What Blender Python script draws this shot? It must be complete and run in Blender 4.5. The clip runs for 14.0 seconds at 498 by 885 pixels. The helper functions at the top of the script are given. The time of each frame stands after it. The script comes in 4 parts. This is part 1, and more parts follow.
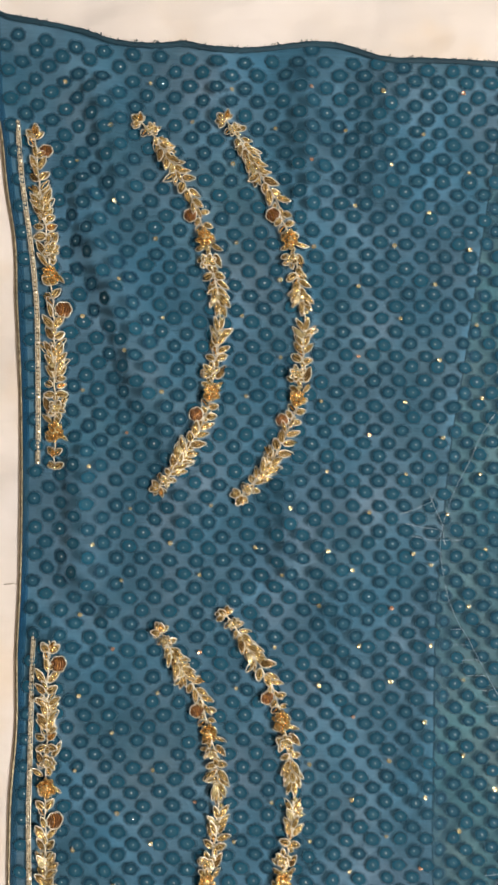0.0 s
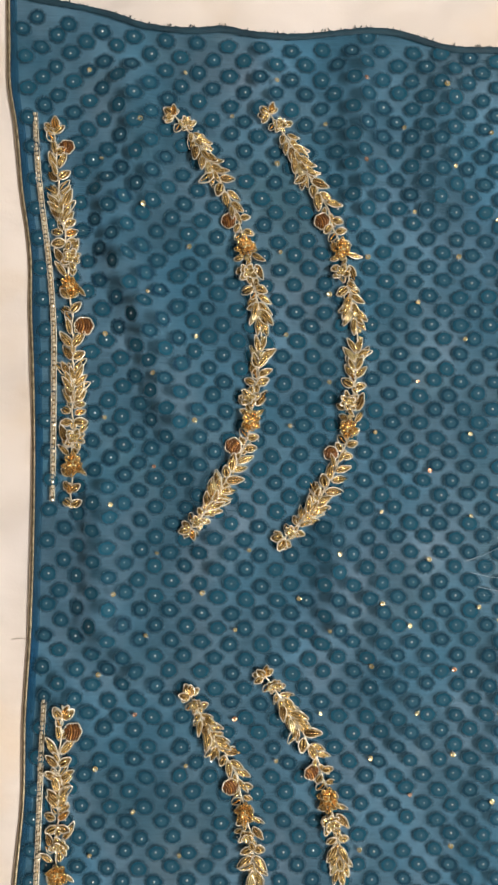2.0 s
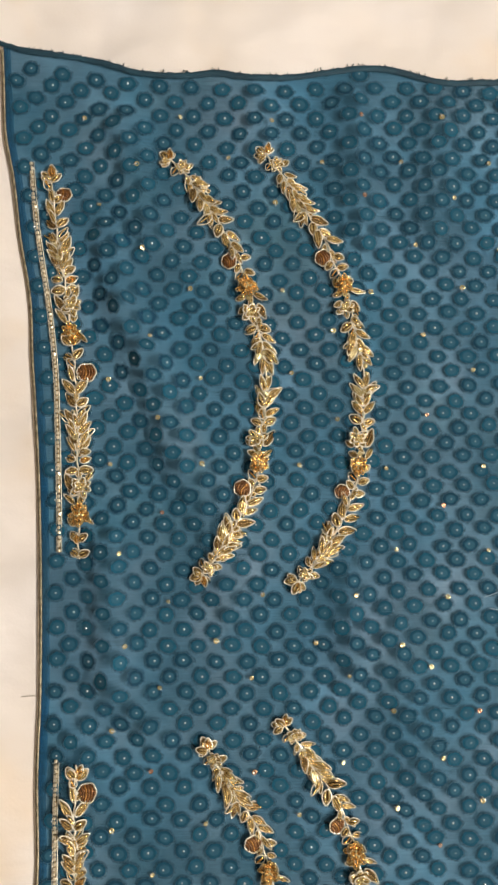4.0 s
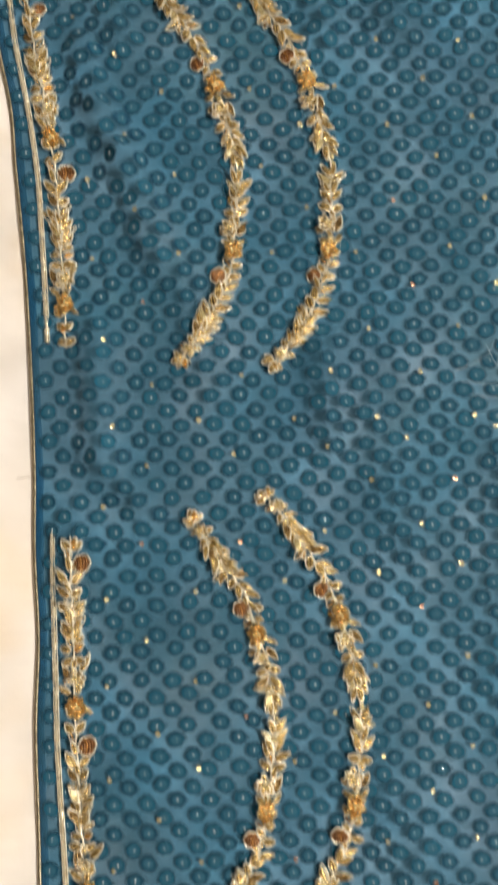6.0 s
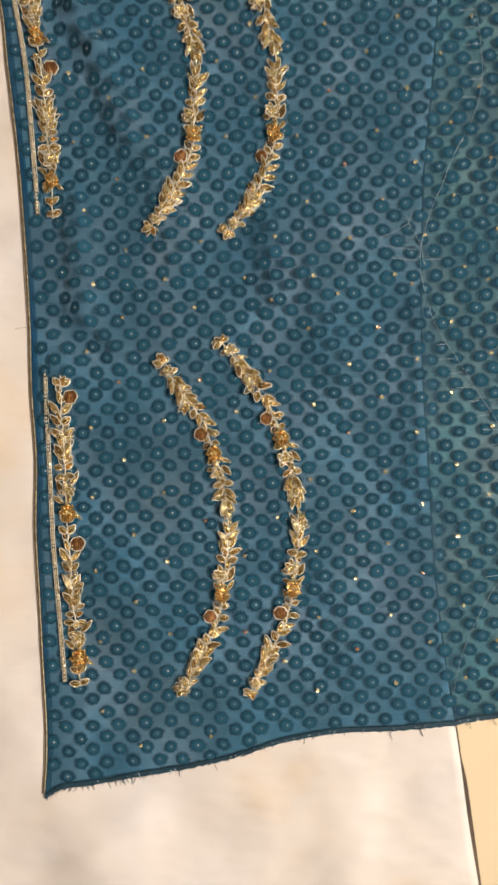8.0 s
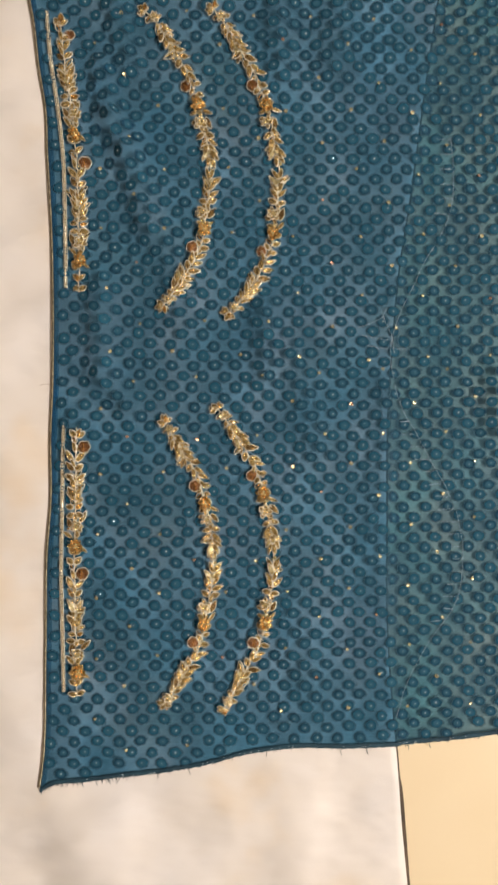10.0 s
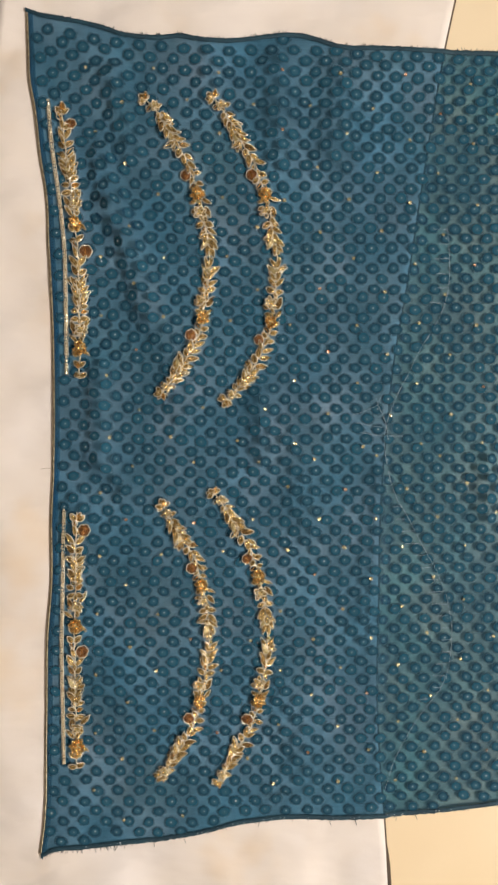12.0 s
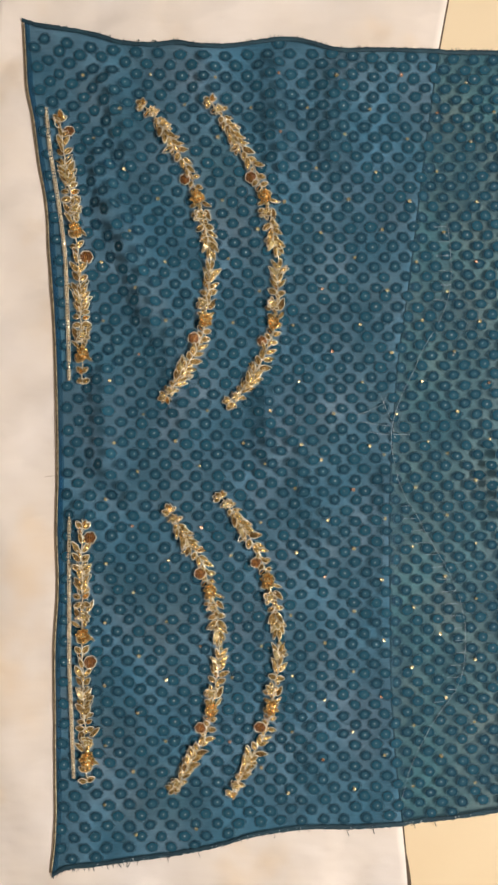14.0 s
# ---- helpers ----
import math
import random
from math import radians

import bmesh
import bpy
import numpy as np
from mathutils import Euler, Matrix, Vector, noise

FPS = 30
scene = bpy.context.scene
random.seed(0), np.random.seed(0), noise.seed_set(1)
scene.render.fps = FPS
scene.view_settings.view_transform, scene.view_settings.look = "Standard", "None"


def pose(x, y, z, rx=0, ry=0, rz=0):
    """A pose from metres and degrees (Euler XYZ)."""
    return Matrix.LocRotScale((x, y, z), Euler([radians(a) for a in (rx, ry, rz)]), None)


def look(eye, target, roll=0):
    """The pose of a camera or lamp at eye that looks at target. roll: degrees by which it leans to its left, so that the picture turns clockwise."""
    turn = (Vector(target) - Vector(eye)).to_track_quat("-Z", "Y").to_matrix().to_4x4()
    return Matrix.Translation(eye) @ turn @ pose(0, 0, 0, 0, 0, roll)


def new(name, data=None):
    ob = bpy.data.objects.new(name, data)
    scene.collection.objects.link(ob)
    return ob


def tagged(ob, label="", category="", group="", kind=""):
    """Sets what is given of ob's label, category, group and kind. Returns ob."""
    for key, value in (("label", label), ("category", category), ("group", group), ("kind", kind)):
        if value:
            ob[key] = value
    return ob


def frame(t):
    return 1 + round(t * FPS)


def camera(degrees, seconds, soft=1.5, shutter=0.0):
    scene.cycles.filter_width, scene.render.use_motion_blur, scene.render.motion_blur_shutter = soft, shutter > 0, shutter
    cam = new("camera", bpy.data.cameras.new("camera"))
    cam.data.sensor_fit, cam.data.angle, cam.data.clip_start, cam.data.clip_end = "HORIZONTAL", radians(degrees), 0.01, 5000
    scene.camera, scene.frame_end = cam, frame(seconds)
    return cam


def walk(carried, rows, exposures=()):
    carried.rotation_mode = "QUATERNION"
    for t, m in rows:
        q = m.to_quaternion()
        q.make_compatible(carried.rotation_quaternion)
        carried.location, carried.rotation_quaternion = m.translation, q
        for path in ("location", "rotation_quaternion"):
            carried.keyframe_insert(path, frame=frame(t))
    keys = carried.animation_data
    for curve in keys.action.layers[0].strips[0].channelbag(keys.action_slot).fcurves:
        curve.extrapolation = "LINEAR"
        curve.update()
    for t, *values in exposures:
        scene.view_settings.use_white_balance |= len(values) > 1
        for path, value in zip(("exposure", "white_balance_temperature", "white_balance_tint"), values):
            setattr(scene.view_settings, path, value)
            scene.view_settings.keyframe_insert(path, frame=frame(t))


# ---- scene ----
cam = camera(50.00, 14.0, soft=2.4, shutter=0.5)
PATH = [
    (0, 0.1050, 0.0136, 0.2888, -0.37, -1.62, 0.86),
    (0.5, 0.0954, 0.0214, 0.2750, -0.45, -1.16, 1.32),
    (1, 0.0899, 0.0219, 0.2663, -0.35, -1.58, 1.49),
    (1.5, 0.0864, 0.0238, 0.2554, 0.06, -1.58, 1.39),
    (2, 0.0849, 0.0258, 0.2531, 0.55, -1.62, 1.36),
    (2.5, 0.0815, 0.0306, 0.2432, 1.02, -1.68, 1.44),
    (3, 0.0816, 0.0367, 0.2419, 1.49, -1.61, 1.57),
    (3.2, 0.0800, 0.0385, 0.2428, 1.20, -1.81, 1.47),
    (5.3, 0.0891, 0.0145, 0.2548, 4.94, 0.37, -4.65),
    (5.5, 0.0907, -0.0027, 0.2549, 4.36, 0.54, -3.48),
    (6, 0.0950, -0.0663, 0.2559, 2.54, 0.12, -3.16),
    (6.5, 0.0999, -0.1051, 0.2663, 1.20, 0.54, -3.09),
    (7, 0.1035, -0.1351, 0.2683, 0.56, 1.05, -3.46),
    (7.5, 0.1074, -0.1420, 0.2778, 0.14, 1.18, -3.67),
    (8, 0.1150, -0.1361, 0.3089, -0.61, 0.08, -3.29),
    (10.3, 0.1158, -0.0855, 0.3636, -0.59, -1.71, 0.66),
    (10.5, 0.1137, -0.0743, 0.3658, -0.63, -2.04, 0.84),
    (11, 0.1139, -0.0587, 0.3659, -0.82, -1.62, 1.27),
    (11.5, 0.1160, -0.0429, 0.3664, -1.36, -1.26, 1.16),
    (12, 0.1185, -0.0332, 0.3666, -2.00, -1.02, 0.88),
    (12.5, 0.1206, -0.0300, 0.3674, -2.28, -0.95, 0.71),
    (13, 0.1207, -0.0305, 0.3675, -2.07, -0.93, 0.32),
    (13.5, 0.1198, -0.0327, 0.3666, -1.69, -0.99, -0.08),
    (14, 0.1138, -0.0396, 0.3633, -0.74, -1.19, -0.56),
]
walk(cam, [(t, pose(x, y, z, rx, ry, rz)) for t, x, y, z, rx, ry, rz in PATH], [
    (0.0, 0.20, 6150, 9), (3.0, 0.15, 6220, 9), (5.5, 0.36, 6280, 5), (6.2, 0.40, 6280, 5), (7.0, 0.10, 6520, 10), (8.0, 0.09, 6480, 10), (10.5, 0.01, 6370, 10), (14.0, 0.01, 6370, 10)])

# ---- light: a room with one lamp, out of view to the right ----
world = bpy.data.worlds.new("world")
scene.world = world
world.use_nodes = True
world.node_tree.nodes["Background"].inputs[0].default_value = (0.9, 0.85, 0.8, 1)
world.node_tree.nodes["Background"].inputs[1].default_value = 0.05


def area_lamp(name, m, sx, sy, power, colour):
    data = bpy.data.lights.new(name, "AREA")
    data.shape, data.size, data.size_y, data.energy, data.color = "RECTANGLE", sx, sy, power, colour
    ob = new(name, data)
    ob.matrix_world = m
    return ob


area_lamp("lamp_light", look((1.9, -0.35, 1.70), (0.1, -0.05, 0.0)), 1.1, 0.35, 66.0, (1.0, 0.90, 0.80))


# ---- materials ----
def material(name):
    m = bpy.data.materials.new(name)
    m.use_nodes = True
    return m, m.node_tree, m.node_tree.nodes["Principled BSDF"]


def node(tree, kind, **inputs):
    n = tree.nodes.new(kind)
    for key, value in inputs.items():
        n.inputs[key.replace("_", " ")].default_value = value
    return n


def ramp(tree, source, stops):
    r = tree.nodes.new("ShaderNodeValToRGB")
    while len(r.color_ramp.elements) < len(stops):
        r.color_ramp.elements.new(0.5)
    for e, (at, c) in zip(r.color_ramp.elements, stops):
        e.position, e.color = at, (*c, 1)
    tree.links.new(source, r.inputs[0])
    return r


def coords(tree, scale=(1, 1, 1), kind="Object"):
    tc = tree.nodes.new("ShaderNodeTexCoord")
    mp = tree.nodes.new("ShaderNodeMapping")
    mp.inputs["Scale"].default_value = scale
    tree.links.new(tc.outputs[kind], mp.inputs[0])
    return mp.outputs[0]


def noise_tex(tree, vector, scale, detail=3.0, rough=0.55):
    n = node(tree, "ShaderNodeTexNoise", Scale=scale, Detail=detail, Roughness=rough)
    tree.links.new(vector, n.inputs["Vector"])
    return n.outputs["Fac"]


def bump(tree, bsdf, height, strength, distance):
    b = node(tree, "ShaderNodeBump", Strength=strength, Distance=distance)
    tree.links.new(height, b.inputs["Height"])
    tree.links.new(b.outputs[0], bsdf.inputs["Normal"])
    return b


def mix_rgb(tree, a, b, fac, mode="MIX"):
    m = tree.nodes.new("ShaderNodeMix")
    m.data_type, m.blend_type = "RGBA", mode
    for socket, value in ((m.inputs[6], a), (m.inputs[7], b), (m.inputs[0], fac)):
        if isinstance(value, bpy.types.NodeSocket):
            tree.links.new(value, socket)
        elif isinstance(value, tuple):
            socket.default_value = (*value, 1)
        else:
            socket.default_value = value
    return m.outputs[2]


def plain(name, c1, c2, scale, rough, metal=0.0, bump_h=0.0, bump_scale=200.0, stretch=(1, 1, 1)):
    """Two-tone noise material with fine relief."""
    m, tree, b = material(name)
    v = coords(tree, stretch)
    big = noise_tex(tree, v, scale)
    r = ramp(tree, big, [(0.3, c1), (0.7, c2)])
    tree.links.new(r.outputs[0], b.inputs["Base Color"])
    b.inputs["Roughness"].default_value, b.inputs["Metallic"].default_value = rough, metal
    if bump_h:
        bump(tree, b, noise_tex(tree, v, bump_scale, 4.0), 0.6, bump_h)
    return m


def sheer_cloth():
    """Thin woven cloth that lets part of the light through, with uneven crosswise yarns."""
    m, tree, b = material("sheer_teal_cloth")
    v = coords(tree)
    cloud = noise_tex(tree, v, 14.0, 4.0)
    yarn = noise_tex(tree, coords(tree, (60, 2600, 1)), 1.0, 3.0)
    warp = noise_tex(tree, coords(tree, (2600, 60, 1)), 1.0, 2.0)
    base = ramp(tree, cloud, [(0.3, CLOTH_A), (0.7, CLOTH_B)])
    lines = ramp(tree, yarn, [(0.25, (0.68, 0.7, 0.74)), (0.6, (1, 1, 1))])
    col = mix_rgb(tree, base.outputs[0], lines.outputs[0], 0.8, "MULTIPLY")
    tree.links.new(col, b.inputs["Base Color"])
    b.inputs["Roughness"].default_value = 0.62
    b.inputs["Sheen Weight"].default_value = 0.06
    b.inputs["Specular IOR Level"].default_value = 0.2
    add = tree.nodes.new("ShaderNodeMath")
    add.operation = "ADD"
    tree.links.new(yarn, add.inputs[0])
    tree.links.new(warp, add.inputs[1])
    bump(tree, b, add.outputs[0], 0.5, 0.0002)
    clear = tree.nodes.new("ShaderNodeBsdfTransparent")
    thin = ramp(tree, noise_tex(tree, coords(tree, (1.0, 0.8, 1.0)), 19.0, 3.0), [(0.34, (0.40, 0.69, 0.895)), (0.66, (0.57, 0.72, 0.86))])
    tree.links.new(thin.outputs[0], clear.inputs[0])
    mix = tree.nodes.new("ShaderNodeMixShader")
    fac = ramp(tree, yarn, [(0.2, (0.40, 0.40, 0.40)), (0.75, (0.18, 0.18, 0.18))])
    dense = tree.nodes.new("ShaderNodeMath")
    dense.operation = "MULTIPLY_ADD"
    tree.links.new(ramp(tree, noise_tex(tree, coords(tree, (1.0, 0.7, 1.0)), 26.0, 3.0), [(0.32, (0, 0, 0)), (0.68, (1, 1, 1))]).outputs[0], dense.inputs[0])
    dense.inputs[1].default_value = 0.36
    tree.links.new(fac.outputs[0], dense.inputs[2])
    tree.links.new(dense.outputs[0], mix.inputs[0])
    tree.links.new(clear.outputs[0], mix.inputs[1])
    tree.links.new(b.outputs[0], mix.inputs[2])
    tree.links.new(mix.outputs[0], tree.nodes["Material Output"].inputs[0])
    return m


def dot_cloth(per_object):
    """Dense flocked pile of the woven dots."""
    m, tree, b = material("dot_pile" if per_object else "dot_pile_joined")
    if per_object:
        rnd = tree.nodes.new("ShaderNodeObjectInfo").outputs["Random"]
    else:
        rnd = tree.nodes.new("ShaderNodeNewGeometry").outputs["Random Per Island"]
    tc = tree.nodes.new("ShaderNodeNewGeometry").outputs["Position"]
    tone = ramp(tree, rnd, [(0.0, DOT_A), (0.5, DOT_B), (1.0, DOT_C)])
    fine = noise_tex(tree, tc, 1500.0, 3.0)
    grain = ramp(tree, fine, [(0.3, (0.7, 0.7, 0.7)), (0.7, (1.2, 1.2, 1.2))])
    tree.links.new(mix_rgb(tree, tone.outputs[0], grain.outputs[0], 1.0, "MULTIPLY"), b.inputs["Base Color"])
    b.inputs["Roughness"].default_value = 0.9
    b.inputs["Specular IOR Level"].default_value = 0.12
    bump(tree, b, fine, 0.7, 0.0003)
    return m


def metal_thread(name, c1, c2, rough, metal=0.85, wave=900.0):
    """Coiled metallic embroidery thread: a fine rib across the coil."""
    m, tree, b = material(name)
    g = tree.nodes.new("ShaderNodeNewGeometry")
    v = coords(tree)
    n = noise_tex(tree, g.outputs["Position"], 400.0, 3.0)
    r = ramp(tree, n, [(0.3, c1), (0.7, c2)])
    tree.links.new(r.outputs[0], b.inputs["Base Color"])
    b.inputs["Metallic"].default_value, b.inputs["Roughness"].default_value = metal, rough
    w = node(tree, "ShaderNodeTexWave", Scale=wave, Distortion=1.5)
    w.bands_direction = "DIAGONAL"
    tree.links.new(v, w.inputs["Vector"])
    bump(tree, b, w.outputs["Fac"], 0.7, 0.0002)
    return m


def white_paper():
    """Limp white paper: faint cream and pink blotches, soft creases and fine tooth."""
    m, tree, b = material("white_paper")
    v = coords(tree)
    tone = ramp(tree, noise_tex(tree, v, 11.0, 3.0), [(0.28, (0.75, 0.615, 0.475)), (0.44, (0.76, 0.69, 0.63)), (0.7, (0.78, 0.73, 0.705))])
    tree.links.new(tone.outputs[0], b.inputs["Base Color"])
    b.inputs["Roughness"].default_value = 0.5
    soft = noise_tex(tree, coords(tree, (1.0, 1.8, 1.0)), 20.0, 2.0, 0.4)
    crease = node(tree, "ShaderNodeTexVoronoi", Scale=13.0, Randomness=1.0)
    crease.feature = "SMOOTH_F1"
    tree.links.new(coords(tree, (1.5, 0.8, 1.0)), crease.inputs["Vector"])
    tooth = noise_tex(tree, v, 700.0, 3.0)
    total = tree.nodes.new("ShaderNodeMath")
    total.operation = "MULTIPLY_ADD"
    tree.links.new(crease.outputs["Distance"], total.inputs[0])
    total.inputs[1].default_value = 0.9
    tree.links.new(soft, total.inputs[2])
    fine = tree.nodes.new("ShaderNodeMath")
    fine.operation = "MULTIPLY_ADD"
    tree.links.new(tooth, fine.inputs[0])
    fine.inputs[1].default_value = 0.012
    tree.links.new(total.outputs[0], fine.inputs[2])
    bump(tree, b, fine.outputs[0], 1.0, 0.006)
    return m


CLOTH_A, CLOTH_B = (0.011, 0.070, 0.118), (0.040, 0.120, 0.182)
DOT_A, DOT_B, DOT_C = (0.009, 0.042, 0.074), (0.009, 0.057, 0.098), (0.011, 0.076, 0.126)

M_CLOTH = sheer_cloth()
M_DOT, M_DOT_JOINED = dot_cloth(True), dot_cloth(False)
M_MIDDLE = plain("dot_middle", (0.010, 0.063, 0.104), (0.015, 0.082, 0.130), 120, 0.9, 0, 0.0002, 1500)


def fringe(name, least, most):
    """Loose pile round a dot, thinning out over the sheer ground."""
    m, tree, b = material(name)
    b.inputs["Base Color"].default_value, b.inputs["Roughness"].default_value = (0.011, 0.060, 0.102, 1), 0.9
    mix, clear = tree.nodes.new("ShaderNodeMixShader"), tree.nodes.new("ShaderNodeBsdfTransparent")
    fuzz = ramp(tree, noise_tex(tree, tree.nodes.new("ShaderNodeNewGeometry").outputs["Position"], 1100.0, 2.0), [(0.35, (least,) * 3), (0.68, (most,) * 3)])
    tree.links.new(fuzz.outputs[0], mix.inputs[0])
    tree.links.new(clear.outputs[0], mix.inputs[1])
    tree.links.new(b.outputs[0], mix.inputs[2])
    tree.links.new(mix.outputs[0], tree.nodes["Material Output"].inputs[0])
    return m


M_FRINGE, M_FRINGE_THIN = fringe("dot_fringe", 0.4, 0.85), fringe("dot_fringe_thin", 0.02, 0.45)
M_HEM = plain("hem_cloth", (0.004, 0.026, 0.044), (0.010, 0.052, 0.080), 60, 0.75, 0, 0.0003, 1200)
# whitish bead colour puts the glint into each dot's centre
M_GLINT = plain("glint_bead", (0.62, 0.74, 0.80), (0.85, 0.92, 0.96), 900, 0.12, 0.5)
M_GOLD = metal_thread("gold_thread", (0.36, 0.24, 0.08), (0.92, 0.71, 0.34), 0.22, 0.8)
M_PALE = metal_thread("pale_gold_wire", (0.74, 0.66, 0.50), (0.99, 0.94, 0.80), 0.24, 0.5)
M_ORANGE = metal_thread("orange_gold_thread", (0.50, 0.24, 0.05), (0.90, 0.54, 0.18), 0.22)
M_BROWN = metal_thread("brown_thread", (0.09, 0.040, 0.014), (0.28, 0.125, 0.042), 0.3, 0.55)
M_BRONZE = metal_thread("bronze_thread", (0.20, 0.12, 0.045), (0.52, 0.36, 0.15), 0.26, 0.8)
M_BROWN_HIGHLIGHT = metal_thread("brown_highlight_thread", (0.30, 0.13, 0.035), (0.58, 0.28, 0.09), 0.25, 0.6)
# dark bronze laid behind coils and beads to paint the shade in their gaps
M_GAP_SHADE = metal_thread("gap_shade_thread", (0.10, 0.065, 0.03), (0.36, 0.25, 0.11), 0.3, 0.75)
M_PIPING = metal_thread("piping_thread", (0.20, 0.16, 0.10), (0.62, 0.52, 0.34), 0.35, 0.6)
M_SEQUIN = plain("gold_sequin", (0.55, 0.45, 0.21), (0.84, 0.73, 0.42), 300, 0.18, 0.7)
M_SEQUIN_RED = plain("copper_sequin", (0.5, 0.25, 0.13), (0.7, 0.4, 0.25), 300, 0.2, 0.9)
M_SILVER = plain("silver_bead", (0.72, 0.62, 0.44), (0.95, 0.88, 0.70), 700, 0.22, 0.55)
M_THREAD = plain("white_thread", (0.40, 0.47, 0.52), (0.57, 0.61, 0.65), 800, 0.7)
M_EDGE = plain("brown_selvage", (0.26, 0.20, 0.14), (0.46, 0.37, 0.27), 300, 0.7, 0, 0.0002, 900)
M_FLOAT = plain("float_yarn", (0.012, 0.066, 0.104), (0.05, 0.13, 0.18), 250, 0.8)
M_PAPER = white_paper()
# near-black: the brown paper edge plus the shadow gap beside it
M_PAPER_EDGE_SHADE = plain("paper_edge_shade", (0.03, 0.02, 0.012), (0.09, 0.055, 0.03), 60, 0.8)
M_TABLE = plain("cream_laminate", (0.77, 0.615, 0.40), (0.83, 0.695, 0.49), 5, 0.45, 0, 0.0004, 30)
M_WOOD = plain("table_wood", (0.25, 0.15, 0.08), (0.36, 0.23, 0.13), 8, 0.5, 0, 0.001, 40, (1, 1, 12))
M_WALL = plain("wall_paint", (0.50, 0.48, 0.46), (0.58, 0.56, 0.53), 3, 0.8, 0, 0.001, 60)
M_FLOOR = plain("floor_tile", (0.35, 0.30, 0.25), (0.45, 0.40, 0.34), 2, 0.5, 0, 0.0005, 30)
M_LAMP, _tree, _b = material("lamp_diffuser")
_b.inputs["Emission Color"].default_value = (1, 0.87, 0.72, 1)
_b.inputs["Emission Strength"].default_value = 8.0


# ---- builders ----
def mesh_from(name, bm, mats, smooth=True):
    me = bpy.data.meshes.new(name)
    bm.to_mesh(me)
    bm.free()
    for m in (mats if isinstance(mats, (list, tuple)) else [mats]):
        me.materials.append(m)
    if smooth:
        for p in me.polygons:
            p.use_smooth = True
    return me


def part(name, bm, mats, parent, label="", smooth=True):
    ob = new(name, mesh_from(name, bm, mats, smooth))
    ob.parent = parent
    return tagged(ob, label)


def place(name, me, parent, m, label=""):
    """One more object on a shared mesh, under its thing or part."""
    ob = new(name, me)
    ob.parent = parent
    ob.matrix_local = m
    return tagged(ob, label)


def box(bm, x0, y0, z0, x1, y1, z1, bevel=0.0):
    made = bmesh.ops.create_cube(bm, size=1, matrix=Matrix.Translation(((x0 + x1) / 2, (y0 + y1) / 2, (z0 + z1) / 2)) @ Matrix.Diagonal((x1 - x0, y1 - y0, z1 - z0, 1)))
    if bevel:
        edges = list({e for v in made["verts"] for e in v.link_edges})
        bmesh.ops.bevel(bm, geom=edges, offset=bevel, segments=2, affect="EDGES", profile=0.5)


def tube(bm, pts, radius, sides=5, closed=False, mat=0, taper=None):
    """A tube along points; radius in metres."""
    n = len(pts)
    rings = []
    for k, p in enumerate(pts):
        a = pts[(k - 1) % n] if closed or k else pts[k]
        b = pts[(k + 1) % n] if closed or k < n - 1 else pts[k]
        d = (Vector(b) - Vector(a)).normalized()
        side = d.cross(Vector((0, 0, 1)))
        side = side.normalized() if side.length > 1e-6 else Vector((1, 0, 0))
        up = side.cross(d)
        r = radius * (taper(k / max(1, n - 1)) if taper else 1)
        rings.append([bm.verts.new(Vector(p) + r * (math.cos(a2) * side + math.sin(a2) * up)) for a2 in (2 * math.pi * q / sides for q in range(sides))])
    for k in range(n if closed else n - 1):
        a, b = rings[k], rings[(k + 1) % n]
        for q in range(sides):
            f = bm.faces.new((a[q], a[(q + 1) % sides], b[(q + 1) % sides], b[q]))
            f.material_index = mat
    if not closed:
        for ring in (rings[0], rings[-1]):
            bm.faces.new(ring).material_index = mat


def smooth_line(knots):
    """A smooth function through (x, y) knots given in millimetres."""
    xs = np.array([k[0] for k in knots], float) / 1000
    ys = np.array([k[1] for k in knots], float) / 1000
    slopes = np.gradient(ys, xs)

    def f(x):
        k = int(np.clip(np.searchsorted(xs, x) - 1, 0, len(xs) - 2))
        h = xs[k + 1] - xs[k]
        t = min(1.0, max(0.0, (x - xs[k]) / h))
        return float((2 * t**3 - 3 * t**2 + 1) * ys[k] + (t**3 - 2 * t**2 + t) * h * slopes[k] + (3 * t**2 - 2 * t**3) * ys[k + 1] + (t**3 - t**2) * h * slopes[k + 1])
    return f


# ---- the lie of the cloth ----
LEFT = smooth_line([(-341, -18.5), (-336, -18), (-320, -15.8), (-304, -14.6), (-263, -14.2), (-222, -13.8), (-186, -13.6), (-138, -10.6), (-101, -11), (-69, -9.8), (-26, -9.4), (22, -10.2), (65, -12), (86, -13.4), (116, -14.6), (145, -19.2), (173, -22.3), (195, -26.2), (215, -27), (240, -28)])
TOP = smooth_line([(-29, 241), (-20, 238), (-5, 235.8), (9.5, 233.3), (22.8, 230.7), (36, 226.5), (50, 224.8), (63, 225), (76, 226.4), (87, 224.8), (103, 224.2), (117, 225), (130, 226.8), (144, 228.7), (157, 228.6), (168, 226.2), (179, 223), (190, 221.6), (204, 222), (257, 221.3), (300, 221.5), (460, 223)])
BOTTOM = smooth_line([(-18, -341), (-13, -337.5), (13, -333), (38, -330), (54, -328.5), (94, -322.5), (123, -315), (153, -311.2), (191, -311.3), (224, -310.2), (260, -307.2), (307, -301.5), (460, -292)])
RIGHT = 0.46
